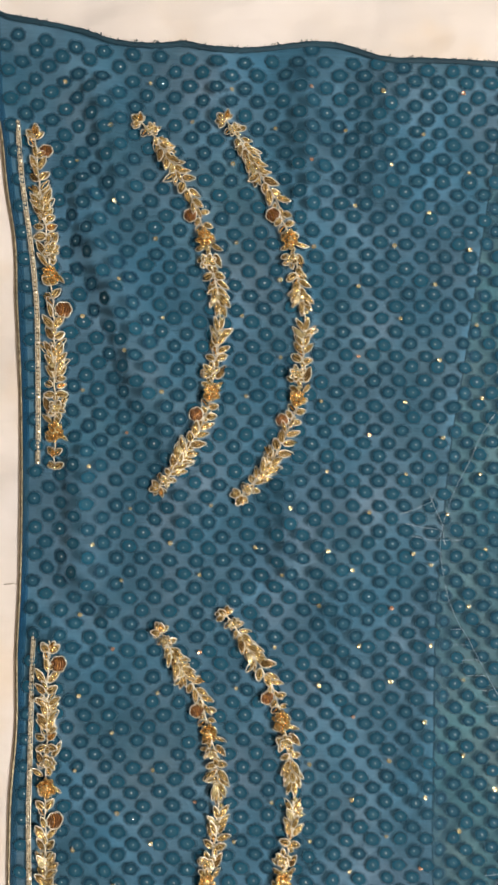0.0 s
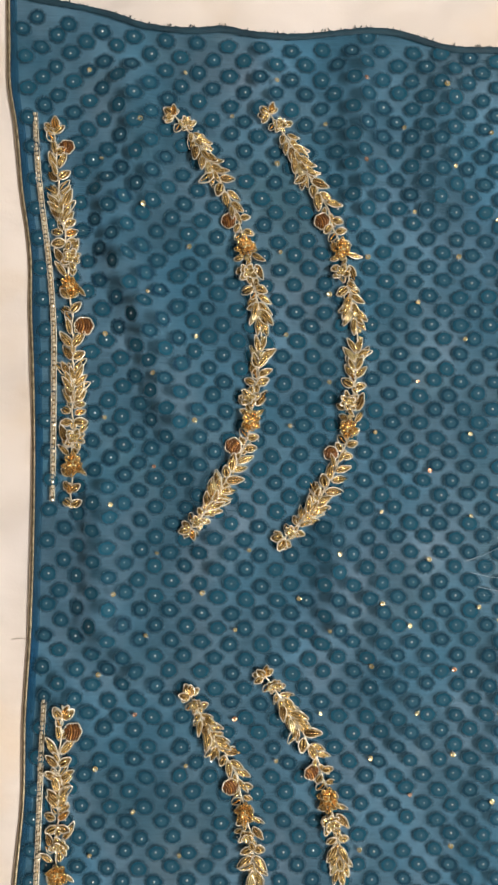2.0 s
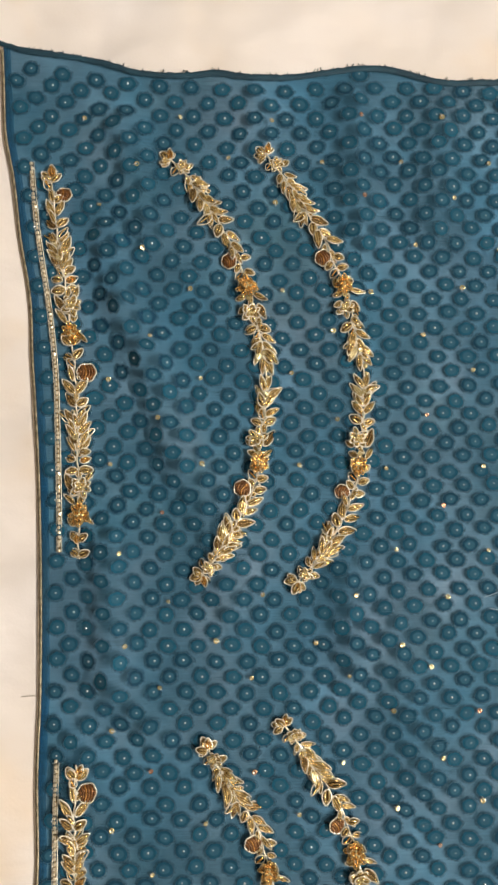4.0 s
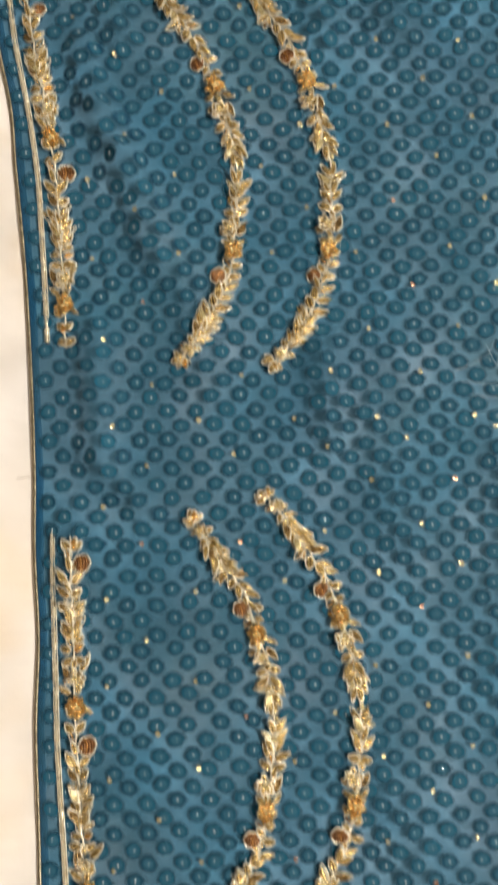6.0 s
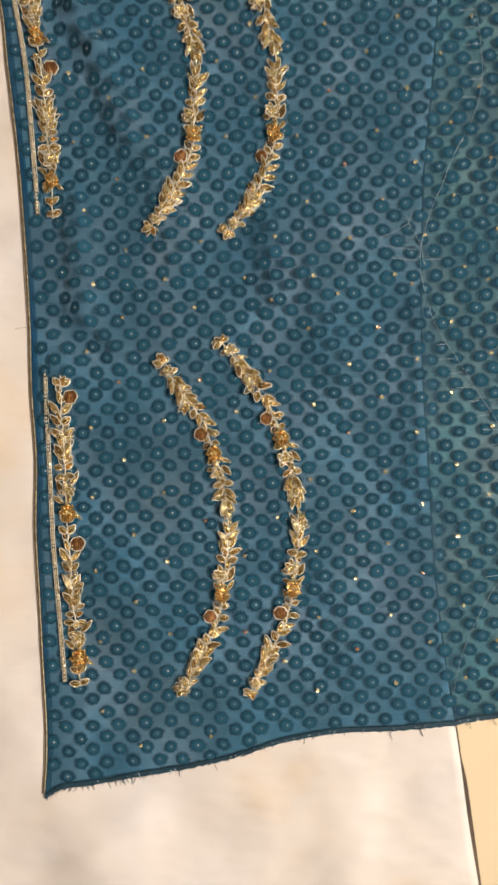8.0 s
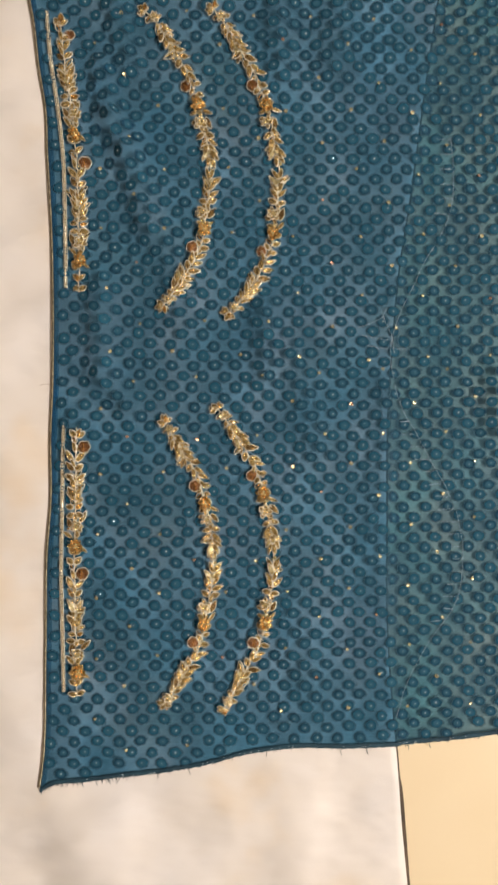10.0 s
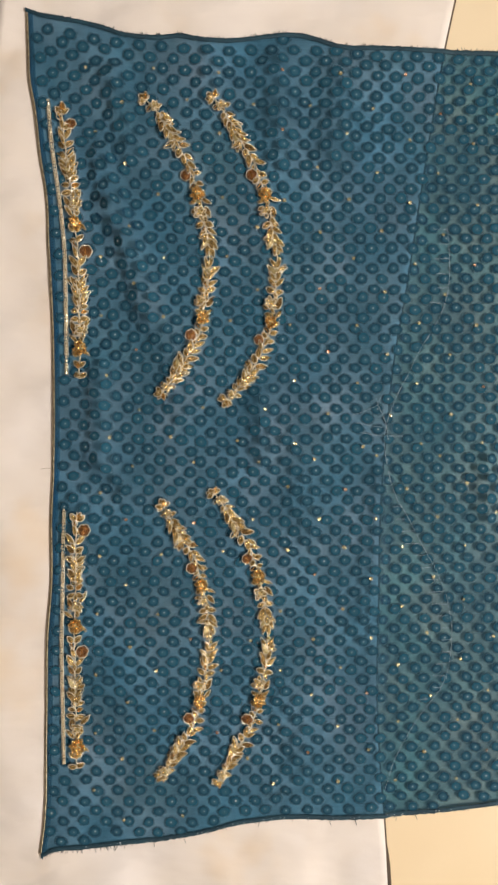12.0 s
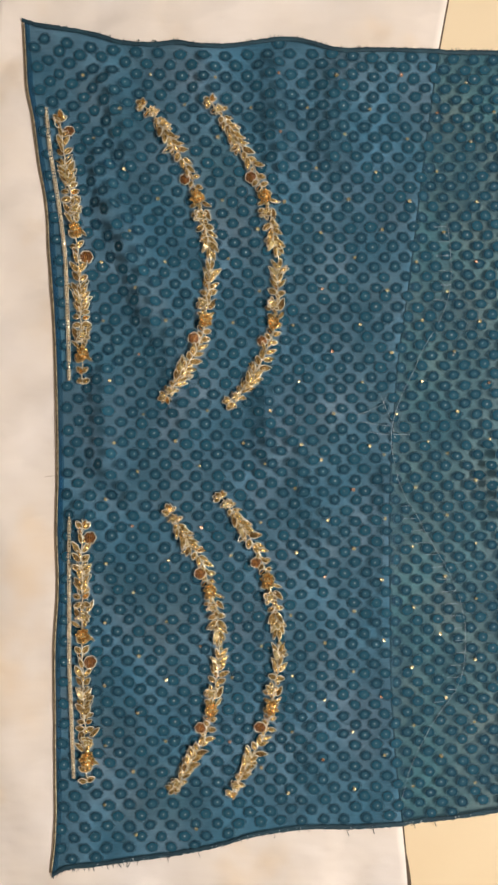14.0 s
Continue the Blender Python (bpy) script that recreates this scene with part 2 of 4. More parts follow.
PAPER_RIGHT = smooth_line([(-463.6, 237.4), (-362.3, 229.1), (-312.6, 224.9), (-270.8, 220.6), (-226.7, 217.7), (-153.8, 216.9), (-90.0, 216.8), (-34.5, 219.7), (12.9, 223.7), (59.4, 230.7), (116.4, 238.0), (170.4, 245.2), (224.3, 253.3), (255.8, 259.4), (344.6, 277.7)])
PAPER_LEFT = smooth_line([(-460, -75), (-200, -72), (60, -66), (150, -56), (230, -46), (340, -40)])

FOLDS = [  # x0, y0, x1, y1 in mm, height and half-width in mm
    (30, 197, 42, 148, 4.8, 9), (23, 144, 30, 110, 6.5, 7.5), (30, 110, 41, 87, 6.5, 8), (41, 87, 55, 39, 6.5, 8.5), (22, 5, 23, -60, 6, 8),
    (8, -84, 7, -117, 3.2, 9), (24, -58, 43, -84, 3.5, 7), (140, 208, 141, 145, 4.5, 9), (131, -12, 134, -58, 4.4, 9), (290, -55, 290, -94, 4, 8), (312, 163, 337, -59, 3.5, 14),
    (93, 211, 95, 191, 3, 8), (182, 204, 176, 150, 2.5, 10), (64, 29, 78, -30, 3, 9), (150, -40, 168, -111, 2.5, 10), (215, -70, 206, -181, 2, 12),
    (149, -215, 165, -280, 2, 12),
]


def cloth_height(x, y):
    h = 0.0004 * (noise.noise(Vector((x * 22, y * 22, 1.7))) + 0.5 * noise.noise(Vector((x * 55, y * 55, 4.2))))
    for x0, y0, x1, y1, high, wide in FOLDS:
        ax, ay, bx, by = x0 / 1000, y0 / 1000, x1 / 1000, y1 / 1000
        dx, dy = bx - ax, by - ay
        along = ((x - ax) * dx + (y - ay) * dy) / (dx * dx + dy * dy)
        t = min(1.0, max(0.0, along))
        d = math.hypot(x - ax - t * dx, y - ay - t * dy)
        h += 0.8 * high / 1000 * math.exp(-(d * 1000 / wide) ** 2)
    h = max(h, -0.0005)
    over = min(1.0, max(0.0, (x - PAPER_RIGHT(y)) / 0.006))
    return h - 0.0013 * over * over * (3 - 2 * over)


def on_cloth(x, y, lift=0.0, spin=0.0, size=1.0, tip=(0.0, 0.0)):
    """A pose on the cloth, tilted with it; spin in radians about its normal."""
    e = 0.002
    nx = (cloth_height(x - e, y) - cloth_height(x + e, y)) / (2 * e) + tip[0]
    ny = (cloth_height(x, y - e) - cloth_height(x, y + e)) / (2 * e) + tip[1]
    n = Vector((nx, ny, 1)).normalized()
    turn = Vector((0, 0, 1)).rotation_difference(n).to_matrix().to_4x4()
    return Matrix.Translation((x, y, cloth_height(x, y) + lift)) @ turn @ Matrix.Rotation(spin, 4, "Z") @ Matrix.Scale(size, 4)


# ---- setting: room ----
def structure(name, bm, mats, label, category):
    ob = new(name, mesh_from(name, bm, mats, False))
    return tagged(ob, label, category, kind="structure")


FLOOR_Z, CEIL_Z, HALF, TABLE_Z = -0.76, 2.2, 2.25, -0.0032
bm = bmesh.new()
box(bm, -HALF, -HALF, FLOOR_Z - 0.1, HALF, HALF, FLOOR_Z)
structure("floor", bm, M_FLOOR, "plain grey-brown floor of the room", "floor")
bm = bmesh.new()
box(bm, -HALF, -HALF, CEIL_Z, HALF, HALF, CEIL_Z + 0.1)
structure("ceiling", bm, M_WALL, "plain off-white painted ceiling", "ceiling")
for wall_name, x0, y0, x1, y1 in (("wall_north", -HALF, HALF, HALF, HALF + 0.12), ("wall_south", -HALF, -HALF - 0.12, HALF, -HALF),
                                  ("wall_east", HALF, -HALF, HALF + 0.12, HALF), ("wall_west", -HALF - 0.12, -HALF, -HALF, HALF)):
    bm = bmesh.new()
    box(bm, x0, y0, FLOOR_Z, x1, y1, CEIL_Z)
    structure(wall_name, bm, M_WALL, "plain off-white painted wall", "wall")

# unseen lamp body added where the light stands; its form is assumed
lamp = tagged(new("wall_lamp"), "assumed lamp out of view: white housing, glowing warm diffuser, wall arm", "lamp")
lamp.matrix_world = look((1.9, -0.35, 1.75), (0.1, -0.05, 0.0))
bm = bmesh.new()
box(bm, -0.58, -0.2, 0.03, 0.58, 0.2, 0.09, 0.008)
part("lamp_housing", bm, M_WALL, lamp, "white metal housing")
bm = bmesh.new()
box(bm, -0.56, -0.185, 0.012, 0.56, 0.185, 0.0295, 0.006)
part("diffuser", bm, M_LAMP, lamp, "glowing diffuser")
bm = bmesh.new()
box(bm, -0.02, -0.02, 0.0905, 0.02, 0.02, 0.7, 0.004)
part("lamp_arm", bm, M_WALL, lamp, "white metal arm to the wall")

# ---- the table, the paper and the cloth ----
table = tagged(new("table"), "work table with a smooth cream laminate top", "table")
table.location = (0.15, -0.05, FLOOR_Z)
bm = bmesh.new()
box(bm, -0.75, -0.6, TABLE_Z - FLOOR_Z - 0.03, 0.75, 0.6, TABLE_Z - FLOOR_Z, 0.004)
part("tabletop", bm, M_TABLE, table)
leg_bm = bmesh.new()
box(leg_bm, -0.03, -0.03, 0, 0.03, 0.03, TABLE_Z - FLOOR_Z - 0.03, 0.004)
leg_mesh = mesh_from("leg", leg_bm, M_WOOD)
for lx in (-0.68, 0.68):
    for ly in (-0.53, 0.53):
        place("leg", leg_mesh, table, Matrix.Translation((lx, ly, 0)), "square wooden leg")


def paper_height(x, y, u):
    """Flat under the cloth, with soft waves around it; the outer edges lift a little."""
    away = max(LEFT(y) - x, y - TOP(x), BOTTOM(x) - y)
    loose = min(1.0, max(0.0, away / 0.03))
    wave = 0.0002 * noise.noise(Vector((x * 9, y * 9, 0.3))) + loose * (0.0012 + 0.0060 * noise.noise(Vector((x * 15 + y * 6, y * 11, 0.3))) + 0.0010 * noise.noise(Vector((x * 40, y * 34, 7))))
    curl = 0.0003 * max(0.0, (u - 0.93) / 0.07) ** 2 * (0.6 + 0.6 * noise.noise(Vector((0, y * 14, 2.2))))
    return max(TABLE_Z + 0.0011, TABLE_Z + 0.0023 + wave + curl)


def build_paper():
    bm = bmesh.new()
    nu, nv = 60, 100
    top = []
    for j in range(nv + 1):
        y = -0.46 + 0.80 * j / nv
        x0, x1 = PAPER_LEFT(y), PAPER_RIGHT(y)
        top.append([bm.verts.new((x0 + (x1 - x0) * i / nu, y, paper_height(x0 + (x1 - x0) * i / nu, y, i / nu))) for i in range(nu + 1)])
    low = []
    for row in top:
        y = row[0].co.y
        # dark strip paints the shadow under the right edge, wider where the paper lifts
        shade_flare = 0.0018 + 0.0014 * min(1.0, max(0.0, (-0.336 - y) / 0.006))
        low.append([bm.verts.new((v.co.x + (shade_flare if i == nu else 0), v.co.y, TABLE_Z + 0.0003)) for i, v in enumerate(row)])
    for j in range(nv):
        for i in range(nu):
            bm.faces.new((top[j][i], top[j][i + 1], top[j + 1][i + 1], top[j + 1][i]))
            bm.faces.new((low[j][i], low[j + 1][i], low[j + 1][i + 1], low[j][i + 1]))
    for j in range(nv):
        for i in (0, nu):
            a, b, c, d = top[j][i], top[j + 1][i], low[j + 1][i], low[j][i]
            bm.faces.new((a, b, c, d) if i == 0 else (d, c, b, a)).material_index = 1
    for i in range(nu):
        for j in (0, nv):
            a, b, c, d = top[j][i], top[j][i + 1], low[j][i + 1], low[j][i]
            bm.faces.new((d, c, b, a) if j == 0 else (a, b, c, d)).material_index = 1
    me = mesh_from("paper_sheet", bm, [M_PAPER, M_PAPER_EDGE_SHADE])
    for p in me.polygons:
        p.use_smooth = p.material_index == 0
    ob = new("paper_sheet", me)
    return tagged(ob, "large white paper sheet with soft waves lying on the table", "paper")


build_paper()

cloth = tagged(new("embroidered_cloth"), "teal sheer dotted cloth with gold hand embroidery, lying on white paper", "cloth")


def inside(x, y, margin=0.0):
    return LEFT(y) + margin < x < RIGHT and BOTTOM(x) + margin < y < TOP(x) - margin


def build_sheet():
    bm = bmesh.new()
    nu, nv = 170, 210
    grid = []
    for j in range(nv + 1):
        v = j / nv
        row = []
        for i in range(nu + 1):
            u = i / nu
            y = -0.341 + 0.58 * v
            x = LEFT(y) + 0.0022 + (RIGHT - LEFT(y) - 0.0022) * u
            lo, hi = BOTTOM(x), TOP(x)
            y = lo + (hi - lo) * v
            row.append(bm.verts.new((x, y, cloth_height(x, y))))
        grid.append(row)
    for j in range(nv):
        for i in range(nu):
            bm.faces.new((grid[j][i], grid[j][i + 1], grid[j + 1][i + 1], grid[j + 1][i]))
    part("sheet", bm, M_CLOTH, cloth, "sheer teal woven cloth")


build_sheet()


def strip(name, mats, label, line, wide, lift, thick):
    """A folded band of cloth along a line: (x, y, inward x, inward y) at t in 0..1."""
    bm = bmesh.new()
    rows, n = [], 240
    for k in range(n + 1):
        x, y, ix, iy = line(k / n)
        w = wide * (1 + 0.18 * noise.noise(Vector((x * 60, y * 60, 5))))
        rows.append([bm.verts.new((x + ix * d * w, y + iy * d * w, cloth_height(x, y) + lift + z)) for d, z in ((-0.02, -0.0007), (-0.06, 0), (0.08, thick), (0.8, thick), (1.0, 0.00005))])
    for a, b in zip(rows, rows[1:]):
        for q in range(4):
            bm.faces.new((a[q], a[q + 1], b[q + 1], b[q]))
    bmesh.ops.recalc_face_normals(bm, faces=bm.faces)
    part(name, bm, mats, cloth, label)


def along_top(t):
    x = -0.0275 + 0.485 * t
    return x, TOP(x) + 0.0006 * noise.noise(Vector((x * 400, 0, 0))), 0, -1


def along_bottom(t):
    x = -0.016 + 0.474 * t
    return x, BOTTOM(x) + 0.0008 * noise.noise(Vector((x * 500, 3, 0))), 0, 1


def along_left(t):
    y = -0.338 + 0.575 * t
    return LEFT(y) + 0.0022, y, 1, 0


strip("top_hem", M_HEM, "narrow dark teal rolled hem", along_top, 0.0027, 0.0002, 0.0007)
strip("bottom_hem", M_HEM, "narrow dark teal frayed hem", along_bottom, 0.0028, 0.0002, 0.0007)
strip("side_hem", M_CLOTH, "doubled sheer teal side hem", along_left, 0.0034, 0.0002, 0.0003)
bm = bmesh.new()
tube(bm, [(LEFT(y) + 0.0017, y, cloth_height(LEFT(y), y) + 0.0004) for y in np.linspace(-0.336, 0.236, 260)], 0.0005, 6)
part("gold_piping", bm, M_PIPING, cloth, "thin gold piping along the side hem")
bm = bmesh.new()
tube(bm, [(LEFT(y) + 0.0004 + 0.0003 * noise.noise(Vector((0, y * 40, 9))), y, cloth_height(LEFT(y), y) - 0.0006) for y in np.linspace(-0.337, 0.239, 260)], 0.0006, 6)
part("selvage", bm, M_EDGE, cloth, "thin brown selvage cord")

# one loose yarn beside the selvage
bm = bmesh.new()
tube(bm, [(-0.0085, -0.066, 0.0), (-0.012, -0.0655, 0.0004), (-0.017, -0.0662, -0.0004)], 0.00012, 4)
part("loose_yarn", bm, M_EDGE, cloth, "short loose brown yarn")

# frayed yarns along the cut edges
bm = bmesh.new()
rng = random.Random(5)
for k in range(1100):
    low = k < 420
    x = -0.016 + 0.32 * (rng.random() ** (1.6 if low else 1.0))
    y = BOTTOM(x) + 0.0004 if low else TOP(x) - 0.0001
    far = (0.0007 + 0.0019 * rng.random() ** 3) * (1.8 if low and x < 0.05 else 1.0)
    if low and rng.random() < 0.03:
        far += 0.004
    way = -1 if low else 1
    z = cloth_height(x, y)
    bend = rng.uniform(-0.6, 0.6)
    tube(bm, [(x, y, z), (x + bend * far * 0.4, y + way * far * 0.5, z - 0.0004), (x + bend * far, y + way * far, z - 0.0008)], rng.uniform(0.0001, 0.00024), 3)
part("frayed_yarns", bm, M_HEM, cloth, "loose teal yarns at the cut edges")["kind"] = "stuff"
bm = bmesh.new()
for k in range(60):
    x = 0.0 + 0.31 * rng.random()
    y = BOTTOM(x) + rng.uniform(0.0002, 0.0022)
    z = cloth_height(x, y) + 0.0008
    tube(bm, [(x, y, z), (x + rng.uniform(-0.001, 0.001), y + rng.uniform(-0.0006, 0.0006), z + 0.0002)], 0.00022, 4)
part("fray_tips", bm, M_THREAD, cloth, "pale fibre tips along the bottom hem")["kind"] = "stuff"

# ---- embroidery pieces, each built once ----
def oval(length, width, point, n=18):
    """Outline of a leaf from its base at the origin along +y; point: how sharp the tip is."""
    pts = []
    for k in range(n):
        a = 2 * math.pi * k / n
        y = (1 - math.cos(a)) / 2
        w = math.sin(a) * (1 - 0.35 * point * y) * (0.75 + 0.25 * math.sin(math.pi * min(1, y * 1.2)))
        pts.append((0.5 * width * w * (1 - point * 0.35 * max(0, y - 0.6)), length * y))
    return pts


def coil(bm, pts, radius, mat, sides=6):
    """A length of bullion: a metal coil seen as a string of tiny rounded turns."""
    fine = []
    for a, b in zip(pts, pts[1:]):
        steps = max(2, int((Vector(b) - Vector(a)).length / (radius * 0.62)))
        fine += [tuple(Vector(a).lerp(Vector(b), k / steps)) for k in range(steps)]
    fine.append(pts[-1])
    n = len(fine) - 1
    tube(bm, fine, radius, sides, mat=mat, taper=lambda f: (1.0 if round(f * n) % 2 else 0.72) * (0.55 + 0.45 * min(1.0, 8 * f, 8 * (1 - f))))


def leaf_mesh(name, length, width, point, body, wire, coils=3, curl=0.0, bed=True):
    """A leaf of bullion coils inside a couched wire outline; lengths in mm, curl bends its tip sideways."""
    bm = bmesh.new()

    def bent(x, y):
        return (x + curl * (y / length) ** 2) / 1000, y / 1000
    rim = oval(length, width, point)
    if bed:
        low = [bm.verts.new((*bent(x * 0.9, length / 2 + (y - length / 2) * 0.93), 0.00015)) for x, y in rim]
        high = [bm.verts.new((*bent(x * 0.55, length / 2 + (y - length / 2) * 0.6), 0.0005)) for x, y in rim]
        n = len(rim)
        for q in range(n):
            bm.faces.new((low[q], low[(q + 1) % n], high[(q + 1) % n], high[q])).material_index = 2
        bm.faces.new(high).material_index = 2
    for c in range(coils):
        side = (c - (coils - 1) / 2) / max(1, coils)
        reach = 1 - 0.35 * abs(side) * 2
        pts = []
        for k in range(7):
            f = 0.1 + (0.78 * reach) * k / 6
            pts.append((*bent(side * width * 0.8 * math.sin(math.pi * min(1, 0.12 + f * 0.95)), f * length), 0.0007 + 0.0005 * math.sin(math.pi * f) - 0.0003 * abs(side)))
        coil(bm, pts, 0.00042, 0)
    tube(bm, [(*bent(x, y), 0.0006 + 0.0002 * math.sin(y)) for x, y in rim], 0.00026, 5, True, 1)
    return mesh_from(name, bm, [body, wire, M_GAP_SHADE])


def flower_mesh(name, radius, petals, body, wire, core, seed):
    """Two uneven rings of cupped coil petals round a few beads."""
    rng = random.Random(seed)
    bm = bmesh.new()
    for ring, (count, reach, lift, start) in enumerate(((petals, 1.0, 0.0004, 0.0), (petals - 3, 0.62, 0.0013, 0.4))):
        for k in range(count):
            a = start + 2 * math.pi * (k + rng.uniform(-0.25, 0.25)) / count
            size = radius * reach * rng.uniform(0.82, 1.2)
            turn = Matrix.Rotation(a, 3, "Z") @ Matrix.Rotation(rng.uniform(0.05, 0.5), 3, "X")
            rim = oval(size, size * rng.uniform(0.55, 0.8), 0.25, 12)
            tube(bm, [turn @ Vector((x / 1000, y / 1000 + 0.0004, lift + 0.0002)) for x, y in rim], 0.00028, 5, True, 1)
            for side in (-0.13, 0.13):
                coil(bm, [turn @ Vector((side * size * math.sin(math.pi * f) / 1000, f * size / 1000 + 0.0004, lift + 0.0005)) for f in (0.12, 0.35, 0.6, 0.85)], 0.0004, 0, 5)
    for k in range(4):
        a = 2 * math.pi * k / 3 + 0.5
        r = 0 if k == 0 else 0.001
        made = bmesh.ops.create_icosphere(bm, subdivisions=1, radius=0.00065, matrix=Matrix.Translation((r * math.cos(a), r * math.sin(a), 0.0021)))
        for f in {f for v in made["verts"] for f in v.link_faces}:
            f.material_index = 2
    return mesh_from(name, bm, [body, wire, core])


def rosette_mesh(radius):
    """A round spot of brown coils laid side by side, inside a lobed pale wire."""
    bm = bmesh.new()
    n = 40
    rim = [Vector((math.cos(a), math.sin(a), 0)) * (radius / 1000) * (1 + 0.045 * math.cos(6 * a) + 0.03 * math.cos(3 * a + 1)) for a in (2 * math.pi * k / n for k in range(n))]
    low = [bm.verts.new(p * 0.96 + Vector((0, 0, 0.0002))) for p in rim]
    high = [bm.verts.new(p * 0.6 + Vector((0, 0, 0.0007))) for p in rim]
    for q in range(n):
        bm.faces.new((low[q], low[(q + 1) % n], high[(q + 1) % n], high[q]))
    bm.faces.new(high)
    for k in range(6):
        x = (k - 2.5) / 2.9
        reach = math.sqrt(1 - x * x) * 0.86
        # the fourth coil is lighter: a highlight painted on the brown
        coil(bm, [Vector((x * 0.86 + 0.3 * y * y - 0.12, y * reach, 0)) * (radius / 1000) + Vector((0, 0, 0.0011 - 0.0004 * y * y - 0.0003 * x * x)) for y in (-1, -0.5, 0, 0.5, 1)], 0.00058, 2 if k == 3 else 0, 6)
    tube(bm, [p + Vector((0, 0, 0.0007)) for p in rim], 0.0003, 5, True, 1)
    return mesh_from("rosette", bm, [M_BROWN, M_PALE, M_BROWN_HIGHLIGHT])


def bead_mesh(name, radius, mat):
    bm = bmesh.new()
    bmesh.ops.create_icosphere(bm, subdivisions=2, radius=radius / 1000, matrix=Matrix.Diagonal((1, 1, 0.8, 1)))
    return mesh_from(name, bm, mat)


def disc_mesh(radius):
    """A flat spangle with a rolled rim and a pierced middle."""
    bm = bmesh.new()
    n = 14
    rings = [[bm.verts.new((r * math.cos(2 * math.pi * k / n), r * math.sin(2 * math.pi * k / n), z)) for k in range(n)]
             for r, z in ((0.0003, 0.0016), (0.00075 * radius, 0.00165), (0.001 * radius, 0.0018), (0.00105 * radius, 0.0015))]
    for a, b in zip(rings, rings[1:]):
        for q in range(n):
            bm.faces.new((a[q], b[q], b[(q + 1) % n], a[(q + 1) % n]))
    return mesh_from("disc", bm, M_SEQUIN)


PIECES = {
    "leaf": ("leaf", leaf_mesh("leaf", 7.4, 3.4, 0.45, M_GOLD, M_PALE, 3, 0.5), ""),
    "slim": ("leaf", leaf_mesh("slim_leaf", 7.2, 2.7, 0.45, M_GOLD, M_PALE, 2, -0.7), ""),
    "pale": ("leaf", leaf_mesh("pale_leaf", 7.4, 3.1, 0.5, M_SEQUIN, M_PALE, 3, -0.4), "pale gold leaf"),
    "dark": ("leaf", leaf_mesh("dark_leaf", 7.2, 3.7, 0.6, M_BRONZE, M_PALE, 3, 0.3), "dark bronze leaf with a pale outline"),
    "loop": ("leaf", leaf_mesh("looped_leaf", 6.6, 3.6, 0.4, M_GOLD, M_PALE, 1, 1.6, False), "open wire leaf"),
    "petal": ("petal", leaf_mesh("petal", 4.8, 3.3, 0.1, M_GOLD, M_PALE, 2), ""),
    "open": ("petal", leaf_mesh("open_petal", 4.8, 3.6, 0.1, M_ORANGE, M_PALE, 1, 0.4, False), "open wire petal"),
    "bud": ("bud", leaf_mesh("bud", 5.8, 3.8, 0.5, M_ORANGE, M_PALE, 3), "orange gold bud"),
    "amber": ("flower", flower_mesh("amber_flower", 4.3, 8, M_ORANGE, M_GOLD, M_SEQUIN, 1), "orange gold flower"),
    "yellow": ("flower", flower_mesh("yellow_flower", 3.8, 7, M_GOLD, M_PALE, M_SEQUIN, 2), "yellow gold flower"),
    "rosette": ("rosette", rosette_mesh(3.2), "brown rosette with a pale wire rim"),
    "bead": ("bead", bead_mesh("bead", 1.0, M_SEQUIN), "round gold bead"),
    "disc": ("disc", disc_mesh(1.15), "flat pale gold spangle"),
}

